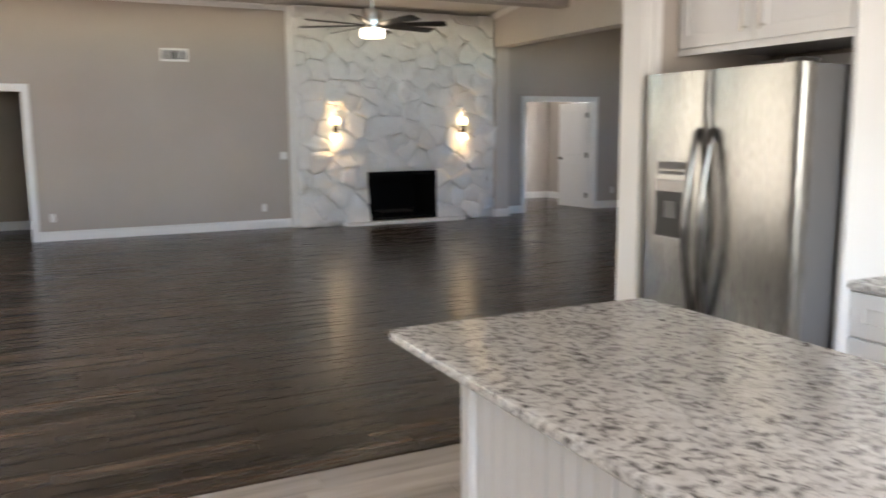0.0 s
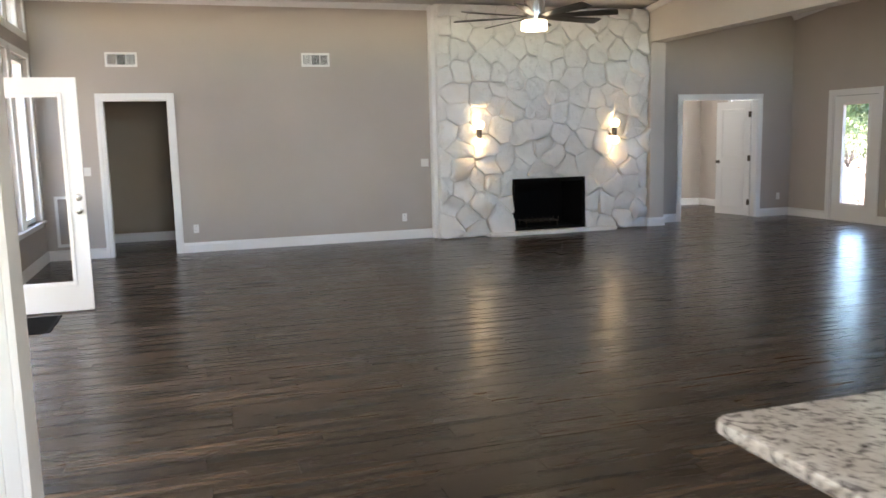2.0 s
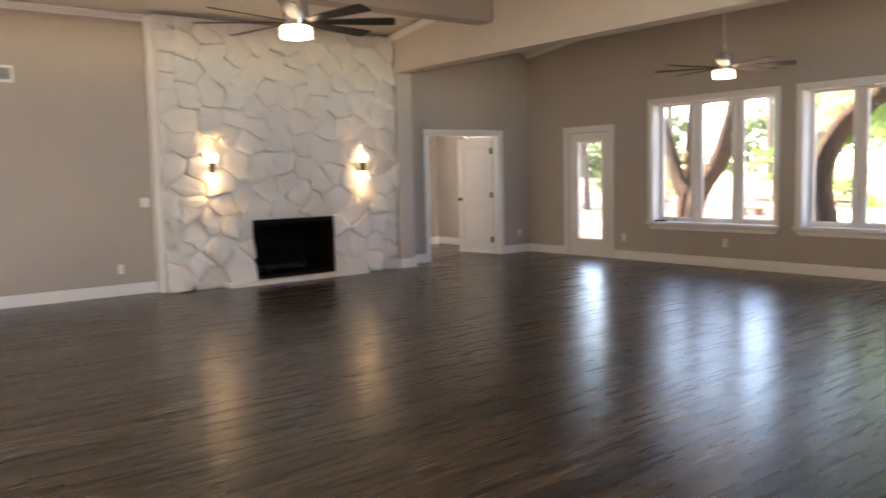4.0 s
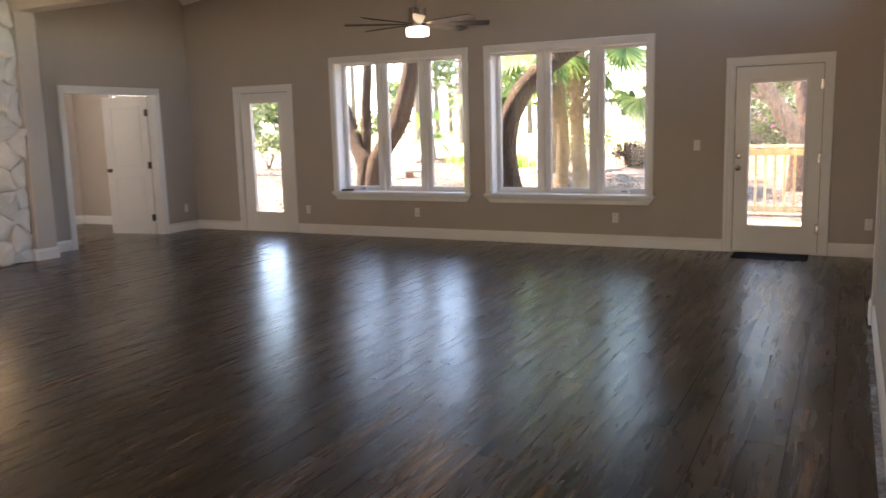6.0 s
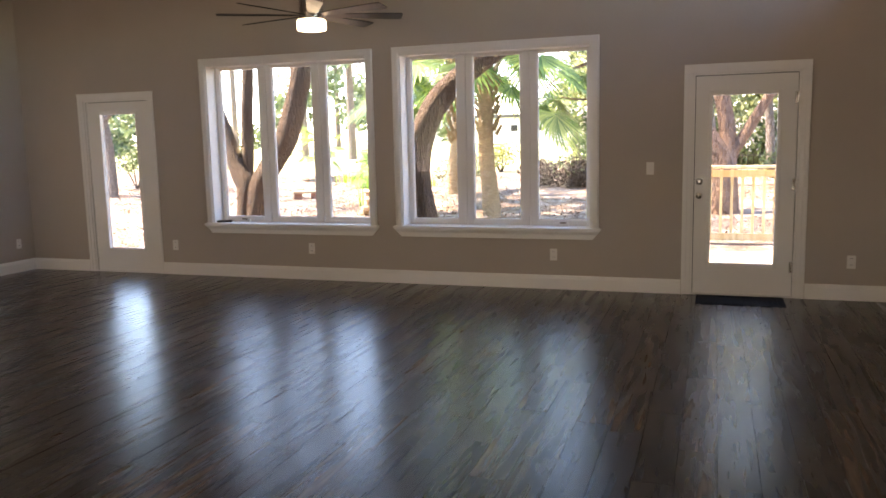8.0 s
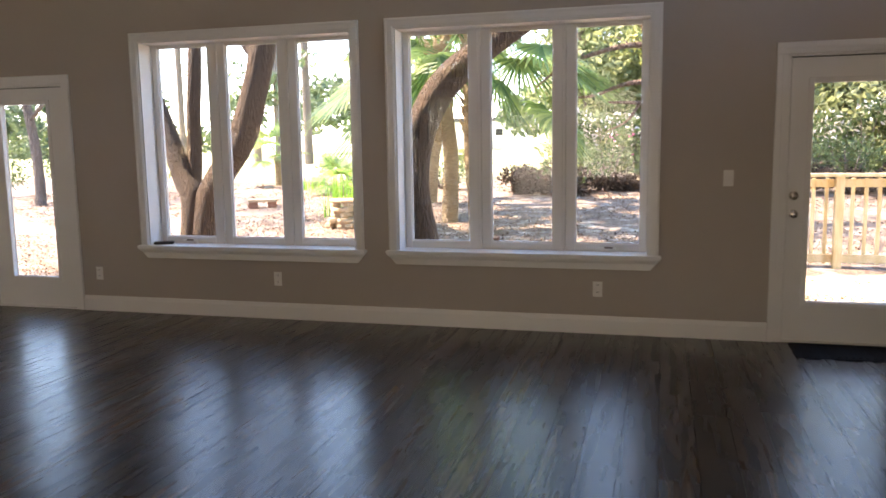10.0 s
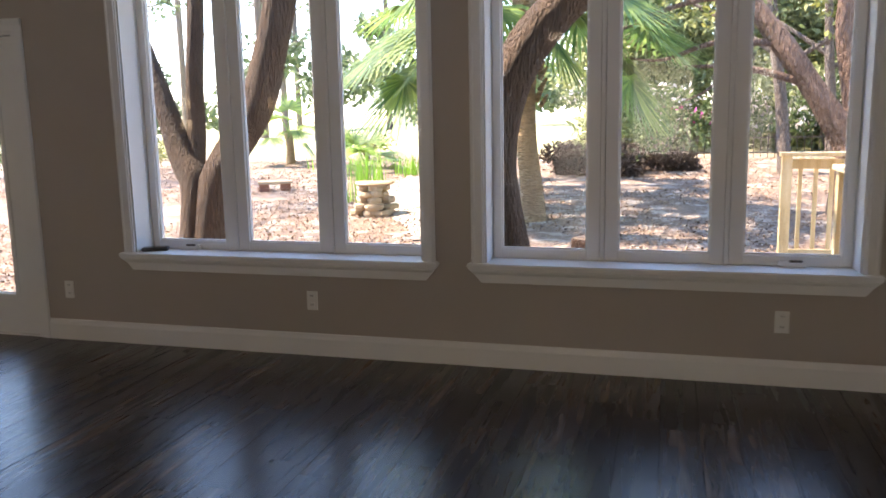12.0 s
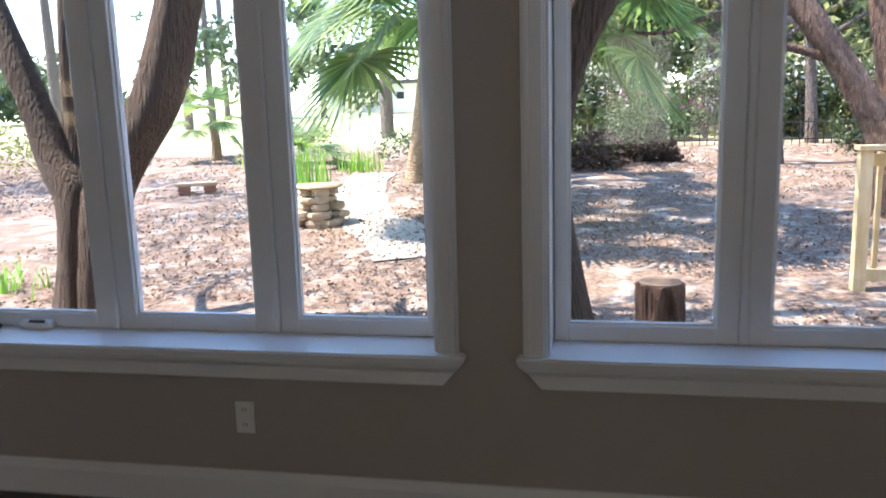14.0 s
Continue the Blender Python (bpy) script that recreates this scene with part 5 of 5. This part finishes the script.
palm("small young palm at the edge of the lawn", (23.1, 14.5, ground_z(23.1, 14)), [(23.1, 14.5, .2), (23.1, 14.48, .7), (23.05, 14.5, 1.15)], [.12, .10, .09], (23.05, 14.5, 1.2), 11, .6, .62, 6, False)
palm("low palmetto clump beyond the stone pile", (21.5, 11.9, ground_z(21.5, 11)), [(21.5, 11.9, .1), (21.5, 11.9, .35)], [.12, .10], (21.5, 11.9, .4), 16, .65, .62, 7, False)

# twin-trunked tree beyond the deck; its scattered top blobs, out of view, add dappled shade
tree("crape_tree", "reddish twin-trunked tree behind the deck rail", (16.3, 3.25, ground_z(16.3, 3)),
     [([(16.3, 3.25, -.1), (16.3, 3.25, .5), (16.3, 3.27, 1.0), (16.3, 3.52, 1.4), (16.35, 3.83, 1.9), (16.4, 4.1, 2.3), (16.5, 4.7, 3.2), (16.7, 5.2, 4.6)], [.26, .22, .20, .17, .15, .14, .11, .05]),
      ([(16.3, 3.2, .8), (16.35, 3.2, 1.3), (16.4, 3.27, 1.9), (16.4, 3.36, 2.6), (16.5, 3.3, 4.0), (16.6, 3.1, 5.6)], [.16, .14, .13, .12, .09, .04]),
      ([(16.35, 3.15, 1.1), (16.3, 2.8, 1.7), (16.2, 2.4, 2.5), (16.2, 2.0, 4.0)], [.10, .085, .07, .03]),
      ([(16.35, 3.7, 1.75), (16.3, 4.5, 2.0), (16.2, 5.3, 2.05)], [.06, .04, .015]),
      ([(16.4, 3.3, 2.2), (16.5, 2.6, 2.4), (16.6, 1.9, 2.8)], [.06, .04, .015]),
      ([(16.4, 4.1, 2.3), (16.3, 4.9, 2.35), (16.3, 5.6, 2.15), (16.3, 6.1, 2.2)], [.05, .035, .022, .01]),
      ([(16.5, 4.5, 2.95), (16.4, 5.2, 2.9), (16.4, 6.0, 2.65), (16.5, 6.5, 2.3)], [.05, .04, .025, .01]),
      ([(16.3, 4.8, 2.03), (16.2, 5.0, 1.75), (16.1, 5.3, 1.6)], [.03, .018, .008])],
     [(17.0, 5.2, 3.4, .6), (17.3, 5.9, 2.9, .5), (16.9, 4.6, 3.7, .6), (17.4, 6.2, 3.6, .6), (17.2, 3.6, 3.9, .6), (16.8, 5.6, 2.4, .35), (17.1, 2.6, 3.2, .5), (17.3, 4.2, 2.9, .4)] + scatter_blobs(rng, 17.2, 4.6, 5.9, 3.6, 4.4, 1.0, 20, .5, .9), 300, .055, LEAF_OAK, BARK_RED, 8)
# slim trees over the bank
for k, (x, y, lean) in enumerate(((21.0, 3.4, .5), (24.5, 2.0, .3), (22.5, -.8, -.4), (18.3, 18.0, .3))):
    h = rng.uniform(5.5, 7.5)
    z = ground_z(x, y)
    tree("garden_tree", "slim grey-brown garden tree with light leaves", (x, y, z),
         [([(x, y, z - .1), (x + .05, y + lean * .2, z + 1.2), (x - .05, y + lean * .7, z + 3), (x + .1, y + lean * 1.4, z + h)], [.14, .11, .09, .03]),
          ([(x, y + lean * .5, z + 2.2), (x + .3, y + lean + .9, z + 3.0), (x + .4, y + lean + 1.6, z + 3.4)], [.06, .04, .015]),
          ([(x, y + lean * .4, z + 1.9), (x - .3, y - 1.0, z + 2.6), (x - .4, y - 1.9, z + 2.8)], [.05, .035, .012])],
         scatter_blobs(rng, x, y + lean, z + h * .72, 1.8, 2.2, 1.6, 13, .6, 1.0), 200, .085, LEAF_YELLOW if k % 2 == 0 else LEAF_OAK, BARK_PINE, 20 + k, 10)


def shrub(x, y, h, w, leaf, seed, label, flowers=None, brush=False, size=.042):
    z = ground_z(x, y)
    r = random.Random(seed)
    th = thing("shrub", label, "shrub", (x, y, z), "garden shrubs")
    bm = bmesh.new()
    for k in range(7):
        a = k * .9
        limb(bm, [(0, 0, -.05), (math.cos(a) * w * .2, math.sin(a) * w * .2, h * .4), (math.cos(a) * w * .4, math.sin(a) * w * .4, h * .8)], [.025, .018, .008], 6)
    part("stems", bm, BARK_PINE, th)
    blobs = [(x + r.uniform(-w, w) * .7, y + r.uniform(-w, w) * .8, z + h * r.uniform(.35, .85), r.uniform(.3, .5) * w) for _ in range(9)]
    leaf_cloud("foliage", blobs, 900, size, leaf, th, seed)
    if brush:
        low = [(x - .1 + r.uniform(-.5, .35), y + r.uniform(-w, w) * .8, z + r.uniform(.08, .45), r.uniform(.22, .34)) for _ in range(10)]
        leaf_cloud("dry_brush", low, 2600, .05, BRUSH, th, seed + 90)
    if flowers:
        fb = [(bx, by, bz + .08, br * 1.02) for bx, by, bz, br in blobs]
        leaf_cloud("flowers", fb, 45 if flowers is PINK else 170, size * .9, flowers, th, seed + 50)
    return th


k = 0
for x, y, h, w in ((20.9, 6.5, .9, .55), (21.3, 5.6, 1.3, .85), (21.0, 7.3, .7, .4), (20.9, 1.9, .85, .7), (21.2, .8, 1.1, .9), (21.5, -.6, 1.3, 1.1)):
    k += 1
    shrub(x, y, h, w, LEAF_BUSH, 100 + k, "azalea bush over dry brown brush along the bank", None, True)
for x, y, h, w in ((26.0, 7.2, 1.9, 1.1), (26.3, 6.0, 1.8, 1.1), (25.8, 4.9, 1.3, .9), (26.2, 3.9, 1.7, 1.0), (26.0, 2.9, 1.5, 1.0), (26.3, 1.8, 1.8, 1.1), (26.2, .6, 1.6, 1.1), (26.4, -.6, 2.0, 1.2), (26.2, -1.9, 1.8, 1.2)):
    k += 1
    shrub(x, y, h, w, LEAF_BUSH, 100 + k, "white-flowering azalea bush behind the iron fence" if k != 9 else "azalea bush with a few pink flowers behind the fence", PINK if k == 9 else FLOWER, False, .075)
for x, y, h, w in ((20.3, 18.9, 1.3, 1.2), (21.2, 17.2, 1.0, 1.0), (19.6, 20.6, 1.5, 1.3), (24.5, 13.0, .6, .8), (22.0, 9.6, .7, .9), (25.0, 9.5, .8, 1.0)):
    k += 1
    shrub(x, y, h, w, LEAF_YELLOW if k % 2 else LEAF_BUSH, 100 + k, "loose yellow-green shrub at the lawn's edge")

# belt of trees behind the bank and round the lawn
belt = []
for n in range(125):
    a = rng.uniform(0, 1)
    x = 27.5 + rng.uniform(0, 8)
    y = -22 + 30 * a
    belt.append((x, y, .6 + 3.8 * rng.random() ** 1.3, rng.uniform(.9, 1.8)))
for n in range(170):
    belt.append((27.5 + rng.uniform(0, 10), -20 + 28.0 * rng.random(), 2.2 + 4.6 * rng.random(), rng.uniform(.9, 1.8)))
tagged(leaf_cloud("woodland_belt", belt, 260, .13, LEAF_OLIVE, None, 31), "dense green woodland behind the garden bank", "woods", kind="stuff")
belt = []
for n in range(36):
    belt.append((46 + rng.uniform(0, 14), 6 + rng.uniform(0, 60), rng.uniform(.8, 5.5), rng.uniform(1.4, 2.4)))
for n in range(22):
    belt.append((44 + rng.uniform(0, 16), 18.5 + rng.uniform(0, 34), 3 + 4 * rng.random(), rng.uniform(.9, 1.7)))
tagged(leaf_cloud("far_woodland", belt, 60, .34, LEAF_PINE, None, 32), "hazy far woods beyond the bright lawn", "woods", kind="stuff")
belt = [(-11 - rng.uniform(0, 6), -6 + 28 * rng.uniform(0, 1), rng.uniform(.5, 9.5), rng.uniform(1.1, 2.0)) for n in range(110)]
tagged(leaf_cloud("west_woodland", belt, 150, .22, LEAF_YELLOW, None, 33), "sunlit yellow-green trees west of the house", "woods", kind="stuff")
for n, (x, y, h) in enumerate(((36, 19.5, 15), (39, 23.6, 16), (46, 26, 16), (33, 25.5, 13), (44, 31, 17), (52, 22.0, 16), (54, 29, 17), (29.5, 12.3, 13), (30, 7.0, 12), (28.5, 3.4, 11), (29.5, .8, 12), (28, -3.0, 11))):
    z = ground_z(x, y)
    blobs = [(x + rng.uniform(-1.6, 1.6), y + rng.uniform(-1.8, 1.8), z + h * rng.uniform(.28, 1.0), rng.uniform(.4, .8)) for _ in range(8)]
    limbs = [([(x, y, z - .1), (x + .05, y + .1, z + h * .5), (x, y + rng.uniform(-.5, .5), z + h)], [.20, .15, .04])]
    for b in blobs[:8]:
        limbs.append(([(x, y, b[2] - .3), (b[0], b[1], b[2])], [.04, .012]))
    tree("pine_tree", "tall slim pine beyond the lawn", (x, y, z), limbs, blobs, 85, .15, LEAF_PINE, BARK_PINE, 60 + n, 8)

# low white house far off beyond the lawn
th = thing("house", "low white house far off beyond the lawn", "house", (60, 19.5, 1.0))
part("wall", boxes((0, 6, -5, 5, 0, 1.9)), PLASTIC, th)
part("roof", boxes((-.4, 6.4, -5.4, 5.4, 1.9, 2.15)), ROOFMAT, th)
for k in range(5):
    part("window", boxes((-.03, -.003, -4.0 + k * 1.8, -3.5 + k * 1.8, .9, 1.35)), BLACK, th)

# dark iron fence on the bank
fence = thing("garden_fence", "low dark metal picket fence on the bank", "fence", (24.2, 1.5, ground_z(24.2, 1.5)))
for z in (.10, .44):
    part("rail", boxes((-.015, .015, -6, 6, z, z + .03)), BRONZE, fence)
bm0 = boxes((-.009, .009, -.009, .009, 0, .54))
me = mesh_of(bm0, "picket", BRONZE)
for k in range(80):
    p = new("picket", me)
    p.parent = fence
    p.matrix_basis = pose(.026, -5.95 + k * .15, 0)

# cairn of flat stones, with the green blades behind it
cairn = thing("stone_pile", "dry-stacked pile of flat tan stones in the garden", "stone pile", (15.75, 9.55, ground_z(15.75, 9.5)))


def flat_stone(bm, x, y, z, rx, ry, h, rng):
    n = 9
    lo, hi, mid = [], [], []
    a0 = rng.uniform(0, 1)
    for k in range(n):
        a = a0 + k * math.tau / n
        f = rng.uniform(.82, 1.12)
        p = Vector((x + math.cos(a) * rx * f, y + math.sin(a) * ry * f, z))
        lo.append(bm.verts.new(p.lerp(Vector((x, y, z)), .12)))
        mid.append(bm.verts.new(p + Vector((0, 0, h * .5))))
        hi.append(bm.verts.new(p.lerp(Vector((x, y, z)), .10) + Vector((0, 0, h + rng.uniform(-.008, .008)))))
    for a, b in ((lo, mid), (mid, hi)):
        for k in range(n):
            bm.faces.new((a[k], a[(k + 1) % n], b[(k + 1) % n], b[k]))
    bm.faces.new(hi)
    bm.faces.new(lo[::-1])


z = -.02
for row, (count, rad, h) in enumerate(((6, .29, .10), (6, .27, .09), (5, .24, .09), (5, .22, .08), (4, .19, .08))):
    for k in range(count):
        bm = bmesh.new()
        a = row * .5 + k * math.tau / count
        flat_stone(bm, math.cos(a) * rad * .66 + rng.uniform(-.05, .05), math.sin(a) * rad * .66 + rng.uniform(-.05, .05), z, rad * rng.uniform(.45, .72), rad * rng.uniform(.38, .62), h * rng.uniform(.75, 1.0), rng)
        part("stone", bm, LIMESTONE, cairn)
    z += h
bm = bmesh.new()
flat_stone(bm, 0, 0, z, .30, .28, .05, rng)
part("cap_stone", bm, LIMESTONE, cairn, "broad flat cap stone")


def blades(name, label, x, y, count, h, seed, spread=.25):
    r = random.Random(seed)
    th = thing(name, label, "plant", (x, y, ground_z(x, y)), "leafy plants")
    bm = bmesh.new()
    for _ in range(count):
        bx, by = r.gauss(0, spread), r.gauss(0, spread)
        a = r.uniform(0, math.tau)
        lean = r.uniform(.02, .18)
        hh = h * r.uniform(.7, 1.1)
        w = Vector((-math.sin(a), math.cos(a), 0)) * .016
        prev = None
        for s in (0, .4, .75, 1):
            p = Vector((bx + math.cos(a) * lean * s * s, by + math.sin(a) * lean * s * s, hh * s - .03))
            k = 1 - s * .92
            cur = (bm.verts.new(p - w * k), bm.verts.new(p + w * k))
            if prev:
                bm.faces.new((prev[0], prev[1], cur[1], cur[0]))
            prev = cur
    part("blades", bm, LEAF_IRIS, th)
    return th


blades("iris_clump", "bright green upright iris leaves behind the stones", 16.9, 10.1, 90, .85, 1, .15)
blades("iris_clump", "bright green leafy clump along the path", 20.6, 10.5, 70, .5, 2, .2)
blades("iris_clump", "bright green leafy clump near the lawn", 22.0, 12.9, 60, .45, 3, .3)
blades("grass_tuft", "pale green weed tuft near the oak", 12.6, 11.3, 40, .3, 4, .2)
# low bench of brick piers with a pale slab
bench = thing("garden_bench", "low pale slab bench on red brick piers", "bench", (18.2, 12.4, ground_z(18.2, 12.3)), turn=-62)
part("slab", boxes((-.30, .30, -.15, .15, .126, .175), bevel=.010), LIMESTONE, bench, "pale concrete slab")
for s in (-1, 1):
    for row in range(2):
        for c in (-.055, .055):
            part("brick", boxes((s * .19 - .09, s * .19 + .09, c - .05, c + .05, -.02 + row * .073, .05 + row * .073), bevel=.004, seg=1), BRICKRED, bench)
# stump
th = thing("tree_stump", "short upright split log with reddish bark", "stump", (10.66, 6.03, ground_z(10.6, 6)))
bm = bmesh.new()
n = 20
rings = []
for h in (-.03, .2, .45, .625, .63):
    rings.append([bm.verts.new((math.cos(k * math.tau / n) * .113 * (1 + .10 * math.sin(k * 3.7 + h * 2)) * (.96 if h == .63 else 1), math.sin(k * math.tau / n) * .113 * (1 + .10 * math.sin(k * 3.7 + h * 2)) * (.96 if h == .63 else 1), h)) for k in range(n)])
for a, b in zip(rings, rings[1:]):
    for k in range(n):
        bm.faces.new((a[k], a[(k + 1) % n], b[(k + 1) % n], b[k]))
bm.faces.new(rings[-1])
part("log", bm, STUMPWOOD, th)
bm = bmesh.new()
cyl(bm, (0, 0, .6301), (0, 0, .634), .100, n=20)
part("sawn_top", bm, SAWN, th, "pale sawn end grain")

# ---- deck and its rails ----
deck = thing("deck", "fresh yellow pine deck outside the garden door", "deck", (0, 0, 0))
for x in (9.7, 11.3, 12.9):
    part("joist", boxes((x, x + .045, 1.35, 4.35, -.24, -.078)), PINEBOARD, deck)
me = mesh_of(boxes((0, .138, -1.5, 1.5, -.078, -.040), bevel=.004, seg=1), "deck_board", PINEBOARD)
for k in range(25):
    p = new("deck_board", me)
    p.parent = deck
    p.matrix_basis = pose(9.60 + k * .145, 2.85, 0)


def railing(label, a, b, posts):
    """Posts, two rails, a cap and square balusters from a to b."""
    a, b = Vector(a), Vector(b)
    ln = (b - a).length
    yaw = math.degrees(math.atan2((b - a).y, (b - a).x))
    th = thing("deck_railing", label, "railing", (a.x, a.y, a.z), "deck rails", turn=yaw)
    for x in posts:
        part("post", boxes((x - .045, x + .045, -.045, .045, 0, 1.06), bevel=.004, seg=1), PINEBOARD, th)
    part("cap_rail", boxes((-.06, ln + .06, -.07, .07, 1.0605, 1.098), bevel=.004, seg=1), PINEBOARD, th)
    part("top_rail", boxes((.046, ln - .046, .046, .084, .94, 1.03)), PINEBOARD, th)
    part("bottom_rail", boxes((.046, ln - .046, .046, .084, .08, .17)), PINEBOARD, th)
    me = mesh_of(boxes((-.018, .018, .0845, .120, .06, 1.04), bevel=.002, seg=1), "baluster", PINEBOARD)
    n = int(ln / .135)
    for k in range(1, n):
        p = new("baluster", me)
        p.parent = th
        p.matrix_basis = pose(k * ln / n, 0, 0)
    return th


railing("pale pine deck railing facing the garden", (13.10, 4.42, -.04), (13.10, 1.40, -.04), (0, 1.9, 3.02))
railing("short pale pine deck railing by the steps", (11.15, 4.30, -.04), (9.75, 4.30, -.04), (0, 1.40))


# ---- planks: the nearest as pieces, the rest joined ----
def plank_rows(x0, x1, y0, y1, w, lengths, rng):
    """Rows along x of random-length planks, as (x0, x1, y0, y1)."""
    out, y = [], y0
    while y < y1 - 1e-4:
        yb = min(y1, y + w)
        x = x0 - rng.uniform(0, lengths[-1])
        while x < x1 - 1e-4:
            ln = rng.choice(lengths)
            a, b = max(x, x0), min(x + ln, x1)
            if b - a > .02:
                out.append((a, b, y, yb))
            x += ln
        y = yb
    return out


def plank_bm(bm, a, b, c, d, top=0.0, gap=.0011):
    vs = box(bm, a + gap, b - gap, c + gap, d - gap, -.0055, top)
    tilt, rise = prng.uniform(-.0009, .0009), prng.uniform(-.0005, .0005)
    for i, v in enumerate(vs[4:]):
        v.co.z += tilt * (1 if i > 1 else -1) + rise * (1 if i % 2 else -1)


prng = random.Random(21)
FLOOR = bpy.data.objects["floor"]
near, rest = [], []
areas = [(XL + .0, XW, 2.30, YB), (PX1, XW, 1.93, 2.30), (XL, .6, YB + .001, 13.2), (6.72, XW, YB + .001, 14.06)]
for n, ar in enumerate(areas):
    for p in plank_rows(*ar, .178, (.92, 1.22, 1.22, 1.22), prng):
        cx, cy = (p[0] + p[1]) / 2, (p[2] + p[3]) / 2
        (near if n == 0 and -.6 < cx < 8.2 and 2.3 < cy < 8.2 else rest).append(p)
near.sort(key=lambda p: abs((p[2] + p[3]) / 2 - 4.6))
rest += near[300:]
for a, b, c, d in near[:300]:
    bm = bmesh.new()
    plank_bm(bm, a - (a + b) / 2, b - (a + b) / 2, c - (c + d) / 2, d - (c + d) / 2, prng.uniform(-.0004, .0004))
    ob = part("plank", bm, OAK, FLOOR)
    ob.matrix_basis = pose((a + b) / 2, (c + d) / 2, 0)
bm = bmesh.new()
for a, b, c, d in rest:
    plank_bm(bm, a, b, c, d, prng.uniform(-.0004, .0004))
tagged(part("plank_field", bm, OAK_REST, FLOOR), kind="stuff")
KFLOOR = bpy.data.objects["floor_kitchen"]
for a, b, c, d in plank_rows(KW, KE, -1.3, 2.278, .20, (1.2, 1.2, .8), prng):
    bm = bmesh.new()
    plank_bm(bm, a - (a + b) / 2, b - (a + b) / 2, c - (c + d) / 2, d - (c + d) / 2, 0, .0015)
    part("tile", bm, TILE, KFLOOR).matrix_basis = pose((a + b) / 2, (c + d) / 2, 0)
